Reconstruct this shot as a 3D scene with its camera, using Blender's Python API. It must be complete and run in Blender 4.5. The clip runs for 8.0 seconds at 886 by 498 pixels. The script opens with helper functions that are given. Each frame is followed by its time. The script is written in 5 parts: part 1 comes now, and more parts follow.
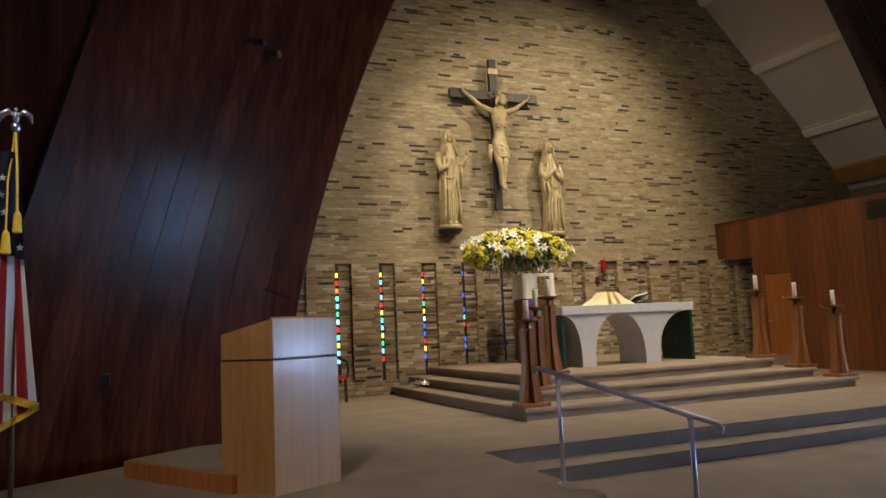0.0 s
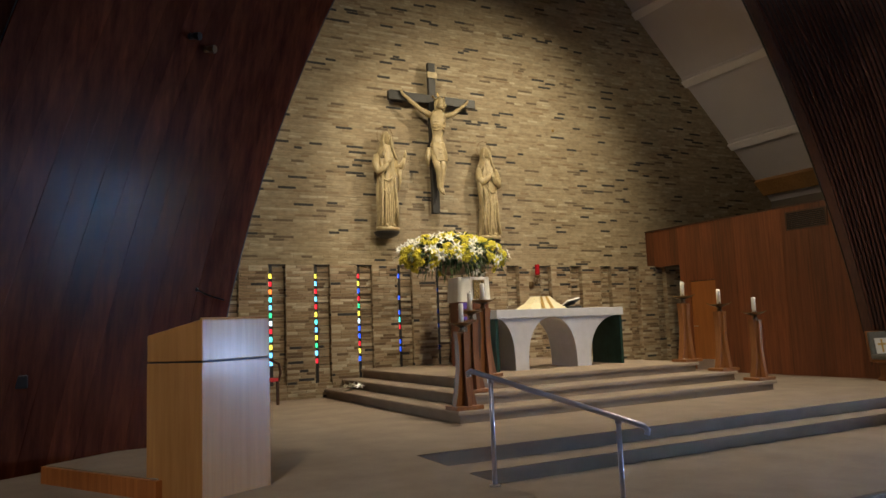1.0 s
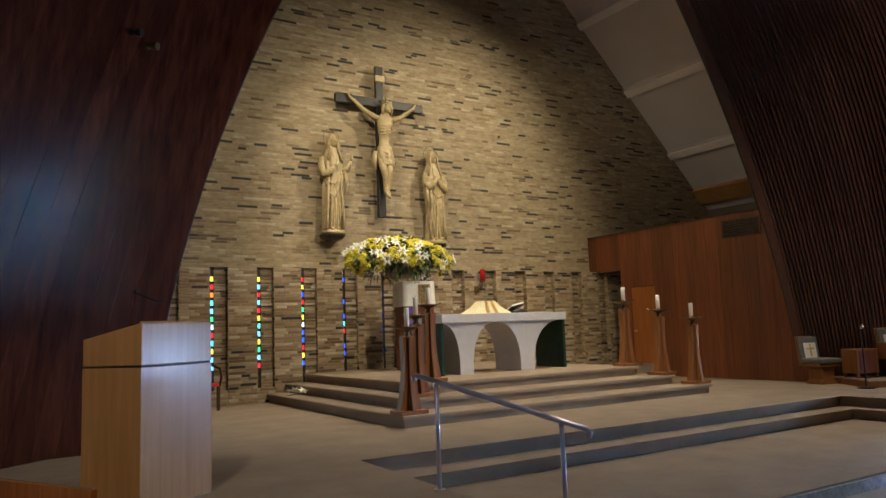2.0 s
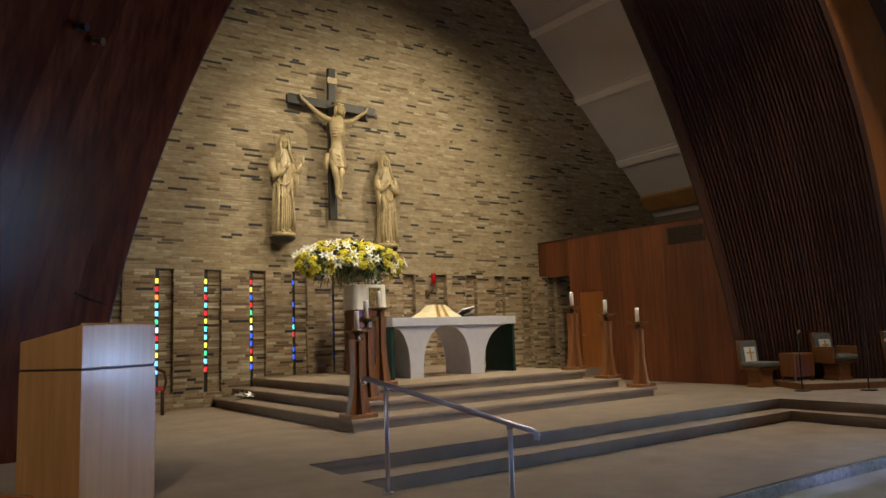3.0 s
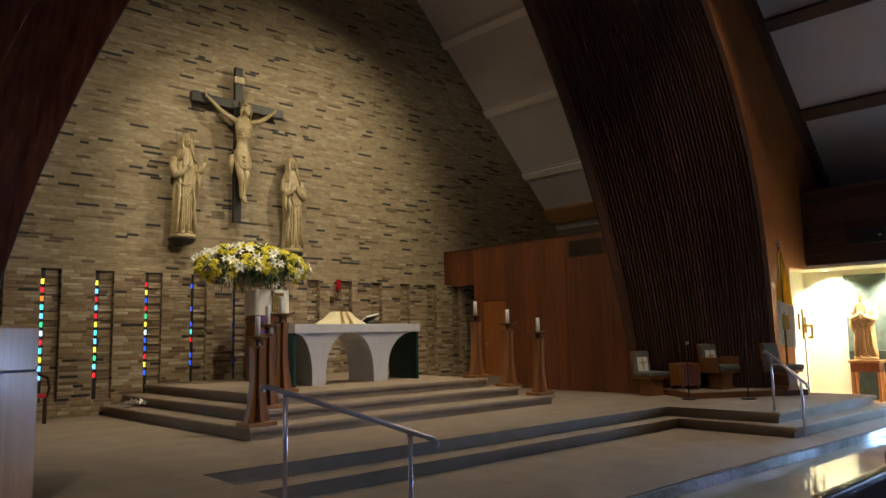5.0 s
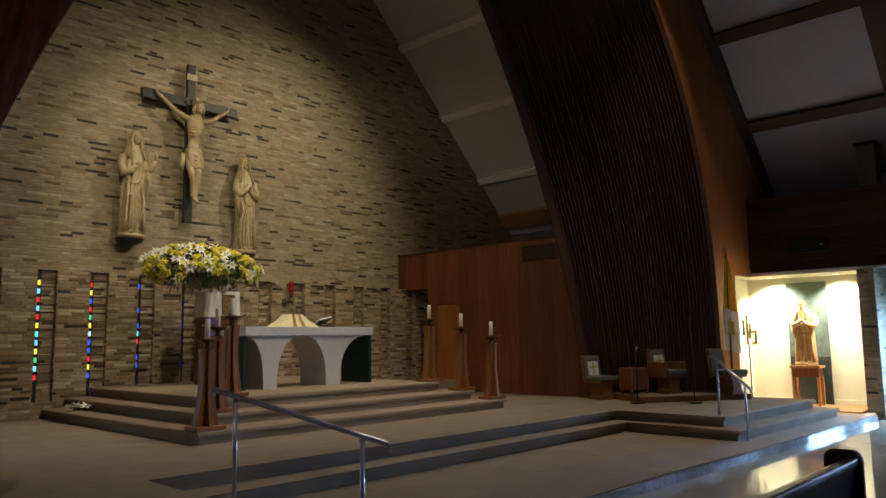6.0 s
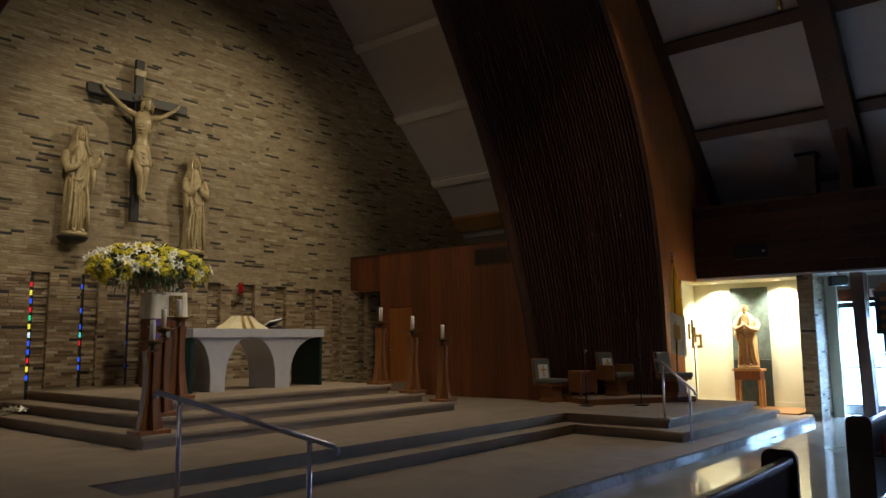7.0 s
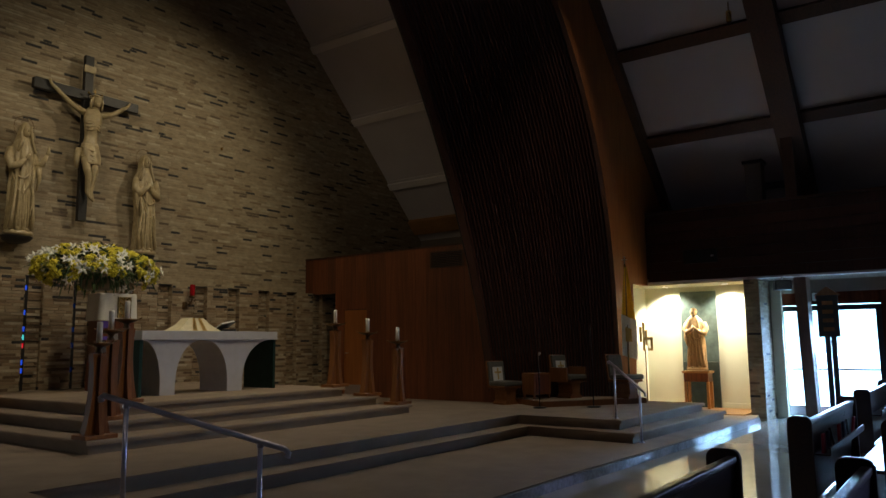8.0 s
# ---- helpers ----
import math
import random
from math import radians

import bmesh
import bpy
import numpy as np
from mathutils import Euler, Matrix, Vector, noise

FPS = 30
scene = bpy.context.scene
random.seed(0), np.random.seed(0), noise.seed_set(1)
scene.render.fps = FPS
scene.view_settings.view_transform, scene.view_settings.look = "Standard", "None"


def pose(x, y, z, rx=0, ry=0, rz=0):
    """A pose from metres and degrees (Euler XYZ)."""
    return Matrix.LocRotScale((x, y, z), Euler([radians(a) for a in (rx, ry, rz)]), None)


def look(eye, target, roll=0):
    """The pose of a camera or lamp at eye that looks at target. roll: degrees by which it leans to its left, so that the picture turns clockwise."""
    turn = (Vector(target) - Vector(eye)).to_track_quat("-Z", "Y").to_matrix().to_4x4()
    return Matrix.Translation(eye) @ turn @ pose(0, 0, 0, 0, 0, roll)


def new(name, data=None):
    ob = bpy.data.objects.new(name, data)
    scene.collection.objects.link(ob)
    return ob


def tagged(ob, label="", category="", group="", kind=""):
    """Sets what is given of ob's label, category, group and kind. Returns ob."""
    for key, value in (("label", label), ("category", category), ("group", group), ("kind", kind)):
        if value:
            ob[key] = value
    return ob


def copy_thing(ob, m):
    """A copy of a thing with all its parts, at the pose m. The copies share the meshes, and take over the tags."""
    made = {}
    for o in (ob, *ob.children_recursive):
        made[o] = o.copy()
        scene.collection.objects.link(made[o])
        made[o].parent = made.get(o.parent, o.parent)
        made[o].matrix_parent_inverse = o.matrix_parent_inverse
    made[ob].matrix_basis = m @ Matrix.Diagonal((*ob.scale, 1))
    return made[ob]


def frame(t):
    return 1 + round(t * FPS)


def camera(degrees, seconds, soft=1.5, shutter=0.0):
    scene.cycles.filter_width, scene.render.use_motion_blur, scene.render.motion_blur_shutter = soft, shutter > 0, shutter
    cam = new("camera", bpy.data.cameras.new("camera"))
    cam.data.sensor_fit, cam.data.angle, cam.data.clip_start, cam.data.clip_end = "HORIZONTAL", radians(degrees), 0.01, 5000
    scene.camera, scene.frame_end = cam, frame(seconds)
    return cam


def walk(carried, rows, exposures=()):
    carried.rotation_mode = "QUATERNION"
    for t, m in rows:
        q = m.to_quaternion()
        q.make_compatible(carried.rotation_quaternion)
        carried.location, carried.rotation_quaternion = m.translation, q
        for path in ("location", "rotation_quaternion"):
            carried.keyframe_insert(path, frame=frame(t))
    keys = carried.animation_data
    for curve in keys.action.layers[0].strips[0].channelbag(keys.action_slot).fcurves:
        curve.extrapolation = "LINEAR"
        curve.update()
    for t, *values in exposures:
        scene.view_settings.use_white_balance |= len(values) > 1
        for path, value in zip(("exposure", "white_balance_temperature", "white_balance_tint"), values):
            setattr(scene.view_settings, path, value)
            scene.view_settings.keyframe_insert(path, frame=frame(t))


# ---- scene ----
cam = camera(62.1, 8.0)
PATH = [
    (0, (0.515, -0.231, 1.678), (1.295, 1.599, 1.888), -2.7),
    (0.5, (0.516, -0.236, 1.68), (1.376, 1.557, 1.89), -2.4),
    (1, (0.515, -0.232, 1.678), (1.451, 1.523, 1.888), -2.2),
    (1.5, (0.502, -0.233, 1.685), (1.506, 1.484, 1.897), -2.1),
    (3, (0.491, -0.25, 1.673), (1.664, 1.354, 1.895), -1.9),
    (3.5, (0.491, -0.261, 1.678), (1.715, 1.304, 1.902), -1.7),
    (4, (0.49, -0.272, 1.675), (1.765, 1.252, 1.902), -1.6),
    (4.5, (0.489, -0.279, 1.676), (1.81, 1.205, 1.907), -1.4),
    (6, (0.48, -0.271, 1.684), (1.934, 1.082, 1.926), -0.8),
    (6.5, (0.492, -0.293, 1.685), (1.986, 1.015, 1.93), -0.7),
    (7, (0.494, -0.295, 1.68), (2.029, 0.963, 1.928), -0.6),
    (7.5, (0.485, -0.296, 1.683), (2.057, 0.914, 1.934), -0.6),
    (8, (0.496, -0.322, 1.671), (2.102, 0.843, 1.926), -0.6),
]
# exposure drops slowly while the bright doors come into view
EXPOSURES = [(0.0, 0.0), (3.5, -0.1), (4.5, -0.35), (6.0, -0.8), (6.5, -1.0), (7.0, -1.2), (8.0, -1.75)]
walk(cam, [(t, look(eye, target, roll)) for t, eye, target, roll in PATH], EXPOSURES)

# ---------------------------------------------------------------- light
world = bpy.data.worlds.new("world")
scene.world = world
world.use_nodes = True
sky = world.node_tree.nodes.new("ShaderNodeTexSky")
sky.sky_type, sky.sun_disc = "NISHITA", False
sky.sun_elevation, sky.sun_rotation = radians(62), radians(250)
world.node_tree.nodes["Background"].inputs["Strength"].default_value = 0.12
world.node_tree.links.new(sky.outputs[0], world.node_tree.nodes["Background"].inputs["Color"])


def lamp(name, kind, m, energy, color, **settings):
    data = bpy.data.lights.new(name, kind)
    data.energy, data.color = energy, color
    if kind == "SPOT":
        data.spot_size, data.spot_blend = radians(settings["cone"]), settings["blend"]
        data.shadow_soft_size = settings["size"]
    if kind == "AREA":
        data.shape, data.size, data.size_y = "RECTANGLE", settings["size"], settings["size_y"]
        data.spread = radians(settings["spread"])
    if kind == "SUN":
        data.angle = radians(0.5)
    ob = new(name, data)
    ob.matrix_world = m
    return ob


VIOLET = (0.42, 0.44, 1.0)
WARM, SOFT, BLUE = (1.0, 0.84, 0.56), (1.0, 0.87, 0.69), (0.30, 0.54, 1.0)
lamp("sun", "SUN", look((0, 0, 30), (12, 4.3, 0)), 4.0, (1.0, 0.96, 0.9))
# floodlights hidden behind both sides of the chancel arch, the western added as fill
lamp("wall_spot", "SPOT", look((11.3, 8.65, 8.2), (8.2, 13.6, 3.2)), 1080, WARM, cone=112, blend=0.85, size=0.10)
lamp("wall_spot", "SPOT", look((4.0, 9.5, 8.0), (11.5, 13.6, 2.2)), 680, WARM, cone=84, blend=0.5, size=0.10)
# unseen frontal fill from the nave, added to even out the wall
lamp("nave_spot", "SPOT", look((7.8, 2.0, 8.3), (7.6, 13.6, 1.4)), 1350, WARM, cone=64, blend=0.75, size=0.20)
lamp("altar_spot", "SPOT", look((7.4, 9.3, 10.6), (7.7, 10.6, 1.0)), 1500, SOFT, cone=70, blend=0.7, size=0.15)
# added fill from above and behind the view, no lamps seen there
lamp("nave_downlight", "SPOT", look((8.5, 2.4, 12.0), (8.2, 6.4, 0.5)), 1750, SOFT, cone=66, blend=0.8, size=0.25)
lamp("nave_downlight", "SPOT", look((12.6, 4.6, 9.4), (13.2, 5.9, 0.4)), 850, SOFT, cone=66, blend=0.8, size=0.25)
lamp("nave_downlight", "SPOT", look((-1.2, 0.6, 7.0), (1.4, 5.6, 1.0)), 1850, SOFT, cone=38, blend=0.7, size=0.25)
for ay in (5.62, 4.25):
    lamp("alcove_spot", "SPOT", look((17.62, ay, 2.86), (17.98, ay, 1.4)), 1000, (1.0, 0.94, 0.74), cone=125, blend=0.6, size=0.06)
# daylight in the side aisle windows
lamp("window_daylight", "AREA", look((19.0, -4.2, 1.6), (4, 4.5, -1.5)), 55, VIOLET, size=6.2, size_y=2.1, spread=120)
lamp("window_daylight", "AREA", look((18.3, -2.1, 0.9), (6.0, 4.2, 0.3)), 75, (0.42, 0.62, 1.0), size=1.1, size_y=0.8, spread=80)
# daylight in the opening of the entrance doors
lamp("entrance_daylight", "AREA", look((18.58, 2.36, 1.05), (10, 2.5, -2.0)), 850, BLUE, size=2.2, size_y=2.1, spread=110)

# ---------------------------------------------------------------- materials
def material(name):
    m = bpy.data.materials.new(name)
    m.use_nodes = True
    nt = m.node_tree
    return m, nt, nt.nodes["Principled BSDF"]


def link(nt, a, b):
    nt.links.new(a, b)


def ramp_node(nt, stops, constant=False):
    r = nt.nodes.new("ShaderNodeValToRGB")
    r.color_ramp.interpolation = "CONSTANT" if constant else "LINEAR"
    el = r.color_ramp.elements
    while len(el) < len(stops):
        el.new(0.5)
    for e, (p, c) in zip(el, stops):
        e.position, e.color = p, (*c, 1)
    return r


def noise_node(nt, scale, detail=4, stretch=None, rough=0.55):
    n = nt.nodes.new("ShaderNodeTexNoise")
    n.inputs["Scale"].default_value, n.inputs["Detail"].default_value = scale, detail
    n.inputs["Roughness"].default_value = rough
    tc = nt.nodes.new("ShaderNodeTexCoord")
    mp = nt.nodes.new("ShaderNodeMapping")
    mp.inputs["Scale"].default_value = stretch or (1, 1, 1)
    link(nt, tc.outputs["Object"], mp.inputs["Vector"])
    link(nt, mp.outputs["Vector"], n.inputs["Vector"])
    return n


def plain(name, color, rough=0.6, metal=0.0, vary=0.15, scale=6.0, bump=0.1, fine=60.0, stretch=None, coat=0.0, spec=None):
    """A surface with two scales of variation and a fine relief."""
    m, nt, bsdf = material(name)
    big, small = noise_node(nt, scale, 4, stretch), noise_node(nt, fine, 3, stretch)
    dark, light = [c * (1 - vary) for c in color], [min(1, c * (1 + vary)) for c in color]
    r = ramp_node(nt, [(0.3, dark), (0.7, light)])
    mix = nt.nodes.new("ShaderNodeMix")
    mix.data_type = "FLOAT"
    mix.inputs[0].default_value = 0.35
    link(nt, big.outputs[0], mix.inputs[2])
    link(nt, small.outputs[0], mix.inputs[3])
    link(nt, mix.outputs[0], r.inputs[0])
    link(nt, r.outputs[0], bsdf.inputs["Base Color"])
    bsdf.inputs["Roughness"].default_value, bsdf.inputs["Metallic"].default_value = rough, metal
    if coat:
        bsdf.inputs["Coat Weight"].default_value, bsdf.inputs["Coat Roughness"].default_value = coat, 0.25
    if spec is not None:
        bsdf.inputs["Specular IOR Level"].default_value = spec
    if bump:
        b = nt.nodes.new("ShaderNodeBump")
        b.inputs["Strength"].default_value, b.inputs["Distance"].default_value = bump, 0.01
        link(nt, small.outputs[0], b.inputs["Height"])
        link(nt, b.outputs[0], bsdf.inputs["Normal"])
    return m


def wood(name, dark, light, rough=0.35, grain=(14, 14, 0.7), per_piece=0.25, coat=0.0, spec=0.5, coat_rough=0.14):
    """Wood with long grain along the stretched axis and a tone of its own for each board."""
    m, nt, bsdf = material(name)
    g, broad = noise_node(nt, 3.0, 8, grain, 0.65), noise_node(nt, 0.9, 3, (1, 1, 0.4))
    r = ramp_node(nt, [(0.28, dark), (0.52, [(a + b) / 2 for a, b in zip(dark, light)]), (0.75, light)])
    link(nt, g.outputs[0], r.inputs[0])
    info = nt.nodes.new("ShaderNodeObjectInfo")
    tone = nt.nodes.new("ShaderNodeMapRange")
    tone.inputs["To Min"].default_value, tone.inputs["To Max"].default_value = 1 - per_piece, 1 + per_piece
    link(nt, info.outputs["Random"], tone.inputs["Value"])
    tone2 = nt.nodes.new("ShaderNodeMapRange")
    tone2.inputs["From Min"].default_value, tone2.inputs["From Max"].default_value = 0.3, 0.7
    tone2.inputs["To Min"].default_value, tone2.inputs["To Max"].default_value = 0.82, 1.15
    link(nt, broad.outputs[0], tone2.inputs["Value"])
    mul = nt.nodes.new("ShaderNodeMath")
    mul.operation = "MULTIPLY"
    link(nt, tone.outputs[0], mul.inputs[0])
    link(nt, tone2.outputs[0], mul.inputs[1])
    hsv = nt.nodes.new("ShaderNodeHueSaturation")
    link(nt, r.outputs[0], hsv.inputs["Color"])
    link(nt, mul.outputs[0], hsv.inputs["Value"])
    link(nt, hsv.outputs[0], bsdf.inputs["Base Color"])
    rr = nt.nodes.new("ShaderNodeMapRange")
    rr.inputs["To Min"].default_value, rr.inputs["To Max"].default_value = rough - 0.08, rough + 0.14
    link(nt, g.outputs[0], rr.inputs["Value"])
    link(nt, rr.outputs[0], bsdf.inputs["Roughness"])
    bsdf.inputs["Specular IOR Level"].default_value = spec
    b = nt.nodes.new("ShaderNodeBump")
    b.inputs["Strength"].default_value, b.inputs["Distance"].default_value = 0.12, 0.006
    link(nt, g.outputs[0], b.inputs["Height"])
    link(nt, b.outputs[0], bsdf.inputs["Normal"])
    if coat:
        bsdf.inputs["Coat Weight"].default_value, bsdf.inputs["Coat Roughness"].default_value = coat, coat_rough
    return m


BRICK_TONES = [(0.0, (0.034, 0.033, 0.034)), (0.036, (0.15, 0.11, 0.072)), (0.075, (0.305, 0.240, 0.155)), (0.30, (0.355, 0.287, 0.192)),
               (0.55, (0.325, 0.255, 0.165)), (0.74, (0.39, 0.325, 0.222)), (0.91, (0.255, 0.187, 0.115)), (0.96, (0.45, 0.385, 0.275))]


PIER_TONES = [(0.0, (0.036, 0.034, 0.035)), (0.05, (0.16, 0.105, 0.062)), (0.14, (0.25, 0.175, 0.105)), (0.30, (0.37, 0.285, 0.185)),
              (0.48, (0.31, 0.225, 0.135)), (0.64, (0.43, 0.35, 0.24)), (0.82, (0.34, 0.245, 0.155)), (0.92, (0.50, 0.43, 0.31))]


def brick_material(name, single, tones):
    m, nt, bsdf = material(name)
    src = nt.nodes.new("ShaderNodeObjectInfo" if single else "ShaderNodeNewGeometry")
    r = ramp_node(nt, tones, True)
    link(nt, src.outputs["Random" if single else "Random Per Island"], r.inputs[0])
    n, f = noise_node(nt, 7, 4, (1, 1, 2)), noise_node(nt, 90, 4)
    mr = nt.nodes.new("ShaderNodeMapRange")
    mr.inputs["From Min"].default_value, mr.inputs["From Max"].default_value = 0.25, 0.75
    mr.inputs["To Min"].default_value, mr.inputs["To Max"].default_value = 0.72, 1.22
    link(nt, n.outputs[0], mr.inputs["Value"])
    hsv = nt.nodes.new("ShaderNodeHueSaturation")
    link(nt, r.outputs[0], hsv.inputs["Color"])
    link(nt, mr.outputs[0], hsv.inputs["Value"])
    link(nt, hsv.outputs[0], bsdf.inputs["Base Color"])
    bsdf.inputs["Roughness"].default_value = 0.72
    b = nt.nodes.new("ShaderNodeBump")
    b.inputs["Strength"].default_value, b.inputs["Distance"].default_value = 0.4, 0.006
    link(nt, f.outputs[0], b.inputs["Height"])
    link(nt, b.outputs[0], bsdf.inputs["Normal"])
    return m


def glass(name, color, rough=0.0):
    m, nt, bsdf = material(name)
    bsdf.inputs["Base Color"].default_value = (*color, 1)
    bsdf.inputs["Transmission Weight"].default_value = 1.0
    bsdf.inputs["Roughness"].default_value, bsdf.inputs["IOR"].default_value = rough, 1.1
    return m


def glow(name, color, strength):
    m, nt, bsdf = material(name)
    bsdf.inputs["Base Color"].default_value = (*color, 1)
    bsdf.inputs["Emission Color"].default_value = (*color, 1)
    bsdf.inputs["Emission Strength"].default_value = strength
    return m


BRICK = brick_material("roman_brick", False, BRICK_TONES)
BRICK_PIER, BRICK_ONE = brick_material("pier_brick", False, PIER_TONES), brick_material("pier_brick_single", True, PIER_TONES)
MORTAR = plain("mortar", (0.33, 0.27, 0.18), 0.9, vary=0.2, scale=8, bump=0.3)
RED_WOOD = wood("varnished_redwood", (0.028, 0.0066, 0.0040), (0.108, 0.027, 0.0125), 0.20, (3.2, 3.2, 0.11), 0.24, spec=0.024)
SLAT_WOOD = wood("dark_slat_wood", (0.040, 0.017, 0.012), (0.115, 0.044, 0.027), 0.36, (16, 16, 0.4), 0.28, spec=0.3)
RIB_WOOD = wood("brown_beam_wood", (0.045, 0.018, 0.010), (0.12, 0.05, 0.026), 0.5, (12, 12, 0.5), 0.1)
PANEL_WOOD = wood("cedar_panel_wood", (0.10, 0.028, 0.010), (0.25, 0.080, 0.028), 0.40, (9, 9, 0.35), 0.3)
GOLD_WOOD = wood("honey_wood", (0.30, 0.14, 0.05), (0.50, 0.27, 0.105), 0.42, (9, 9, 0.5), 0.08)
LECTERN_WOOD = wood("maple_veneer", (0.36, 0.165, 0.050), (0.52, 0.275, 0.095), 0.5, (6, 6, 0.30), 0.05, 0.6, spec=0.2, coat_rough=0.18)
STAND_WOOD = wood("walnut_wood", (0.15, 0.058, 0.018), (0.28, 0.120, 0.042), 0.38, (16, 16, 0.6), 0.12, spec=0.3)
PEW_WOOD = wood("dark_pew_wood", (0.028, 0.012, 0.008), (0.085, 0.036, 0.02), 0.28, (0.8, 12, 12), 0.12, 0.3)
CARPET = plain("beige_carpet", (0.285, 0.222, 0.165), 0.95, vary=0.17, scale=2.2, bump=0.8, fine=75, spec=0.1)
TERRAZZO = plain("polished_terrazzo", (0.36, 0.34, 0.29), 0.06, vary=0.2, scale=1.2, bump=0.0, fine=90)
CEILING = plain("white_ceiling_board", (0.58, 0.53, 0.545), 0.8, vary=0.06, scale=1.0, bump=0.1)
CEILING_TRIM = plain("white_trim", (0.78, 0.73, 0.72), 0.7, vary=0.05, scale=2, bump=0.05)
KERB = plain("polished_marble", (0.30, 0.31, 0.32), 0.07, vary=0.45, scale=2.5, bump=0.0, fine=20)
FACE_WOOD = wood("warm_panel_wood", (0.26, 0.085, 0.022), (0.46, 0.17, 0.048), 0.5, (7, 7, 0.35), 0.1, spec=0.2)
DOOR_WOOD = wood("orange_door_wood", (0.26, 0.085, 0.018), (0.40, 0.14, 0.032), 0.4, (8, 8, 0.4), 0.08)
CREAM_WALL = plain("cream_plaster", (0.76, 0.75, 0.58), 0.75, vary=0.04, scale=2, bump=0.1)
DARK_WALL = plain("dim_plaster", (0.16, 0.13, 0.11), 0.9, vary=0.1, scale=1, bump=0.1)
WHITE_STONE = plain("pale_grey_stone", (0.56, 0.56, 0.58), 0.55, vary=0.08, scale=9, bump=0.15, fine=120)
GREEN_STONE = plain("dark_green_stone", (0.012, 0.042, 0.034), 0.5, vary=0.4, scale=5, bump=0.02, spec=0.25)
SLAB_STONE = plain("veined_green_marble", (0.085, 0.115, 0.105), 0.3, vary=0.55, scale=3.0, bump=0.02, fine=14)
DARK_SLAB = plain("dark_marble", (0.030, 0.042, 0.038), 0.3, vary=0.6, scale=3.0, bump=0.02, fine=14)
STATUE = plain("painted_carved_wood", (0.42, 0.335, 0.19), 0.30, vary=0.28, scale=11, bump=0.35, fine=45)
STATUE_WARM = plain("linden_carved_wood", (0.56, 0.36, 0.17), 0.5, vary=0.2, scale=9, bump=0.15, fine=50)
BLACK_WOOD = plain("black_stained_wood", (0.018, 0.017, 0.018), 0.5, vary=0.35, scale=9, bump=0.2)
BLACK = plain("black_metal", (0.012, 0.012, 0.013), 0.4, 0.3, vary=0.2, bump=0)
STEEL = plain("brushed_steel", (0.62, 0.58, 0.64), 0.30, 1.0, vary=0.08, bump=0.02)
BRONZE = plain("aged_bronze", (0.20, 0.13, 0.065), 0.38, 0.9, vary=0.25, bump=0.05)
GOLD = plain("gilded_metal", (0.80, 0.58, 0.22), 0.25, 1.0, vary=0.1, bump=0.02)
GILT = plain("gilded_wood", (0.60, 0.38, 0.10), 0.38, vary=0.25, bump=0.1)
PATINA = plain("dull_gilt_openwork", (0.30, 0.24, 0.12), 0.4, 0.3, vary=0.35, scale=20, bump=0.3)
WAX = plain("white_wax", (0.80, 0.77, 0.70), 0.45, vary=0.04, bump=0.02)
CLOTH_WHITE = plain("white_linen", (0.80, 0.78, 0.74), 0.85, vary=0.04, bump=0.2)
CLOTH_CREAM = plain("cream_brocade", (0.74, 0.66, 0.42), 0.7, vary=0.12, scale=14, bump=0.2)
CLOTH_GOLD = plain("gold_trim_cloth", (0.60, 0.40, 0.12), 0.6, vary=0.15, bump=0.1)
CLOTH_GREY = plain("grey_green_upholstery", (0.13, 0.125, 0.11), 0.9, vary=0.2, scale=12, bump=0.3)
CLOTH_RED = plain("red_cloth", (0.42, 0.022, 0.030), 0.8, vary=0.1, bump=0.15)
CLOTH_NAVY = plain("navy_cloth", (0.012, 0.018, 0.055), 0.8, vary=0.1, bump=0.15)
CLOTH_YELLOW = plain("yellow_cloth", (0.75, 0.47, 0.03), 0.75, vary=0.1, bump=0.15)
PETAL_WHITE = plain("white_petal", (0.84, 0.84, 0.76), 0.6, vary=0.06, bump=0)
PETAL_YELLOW = plain("yellow_petal", (0.72, 0.64, 0.05), 0.6, vary=0.12, bump=0)
LEAF = plain("green_leaf", (0.055, 0.095, 0.028), 0.5, vary=0.45, scale=9, bump=0)
VASE_CLAY = plain("glazed_clay", (0.30, 0.22, 0.15), 0.35, vary=0.15, bump=0.05)
PURPLE = plain("violet_enamel", (0.12, 0.07, 0.42), 0.3, vary=0.1, bump=0)
RED_GLASS = plain("ruby_glass", (0.34, 0.012, 0.018), 0.12, vary=0.15, bump=0)
CLEAR = glass("clear_glass", (0.97, 0.98, 1.0))
PAVING = plain("pale_paving", (0.50, 0.49, 0.47), 0.9, vary=0.12, scale=0.4, bump=0.2)
LAMP_FACE = glow("lamp_face", (1.0, 0.88, 0.62), 6.0)
PANE_COLOURS = [glass("stained_glass_" + n, c) for n, c in (("yellow", (0.95, 0.72, 0.08)), ("red", (0.70, 0.02, 0.03)), ("sky_blue", (0.20, 0.62, 0.95)),
                ("blue", (0.03, 0.10, 0.80)), ("green", (0.05, 0.60, 0.22)), ("pale", (0.75, 0.90, 0.98)), ("teal", (0.12, 0.85, 0.80)), ("orange", (0.90, 0.20, 0.03)))]

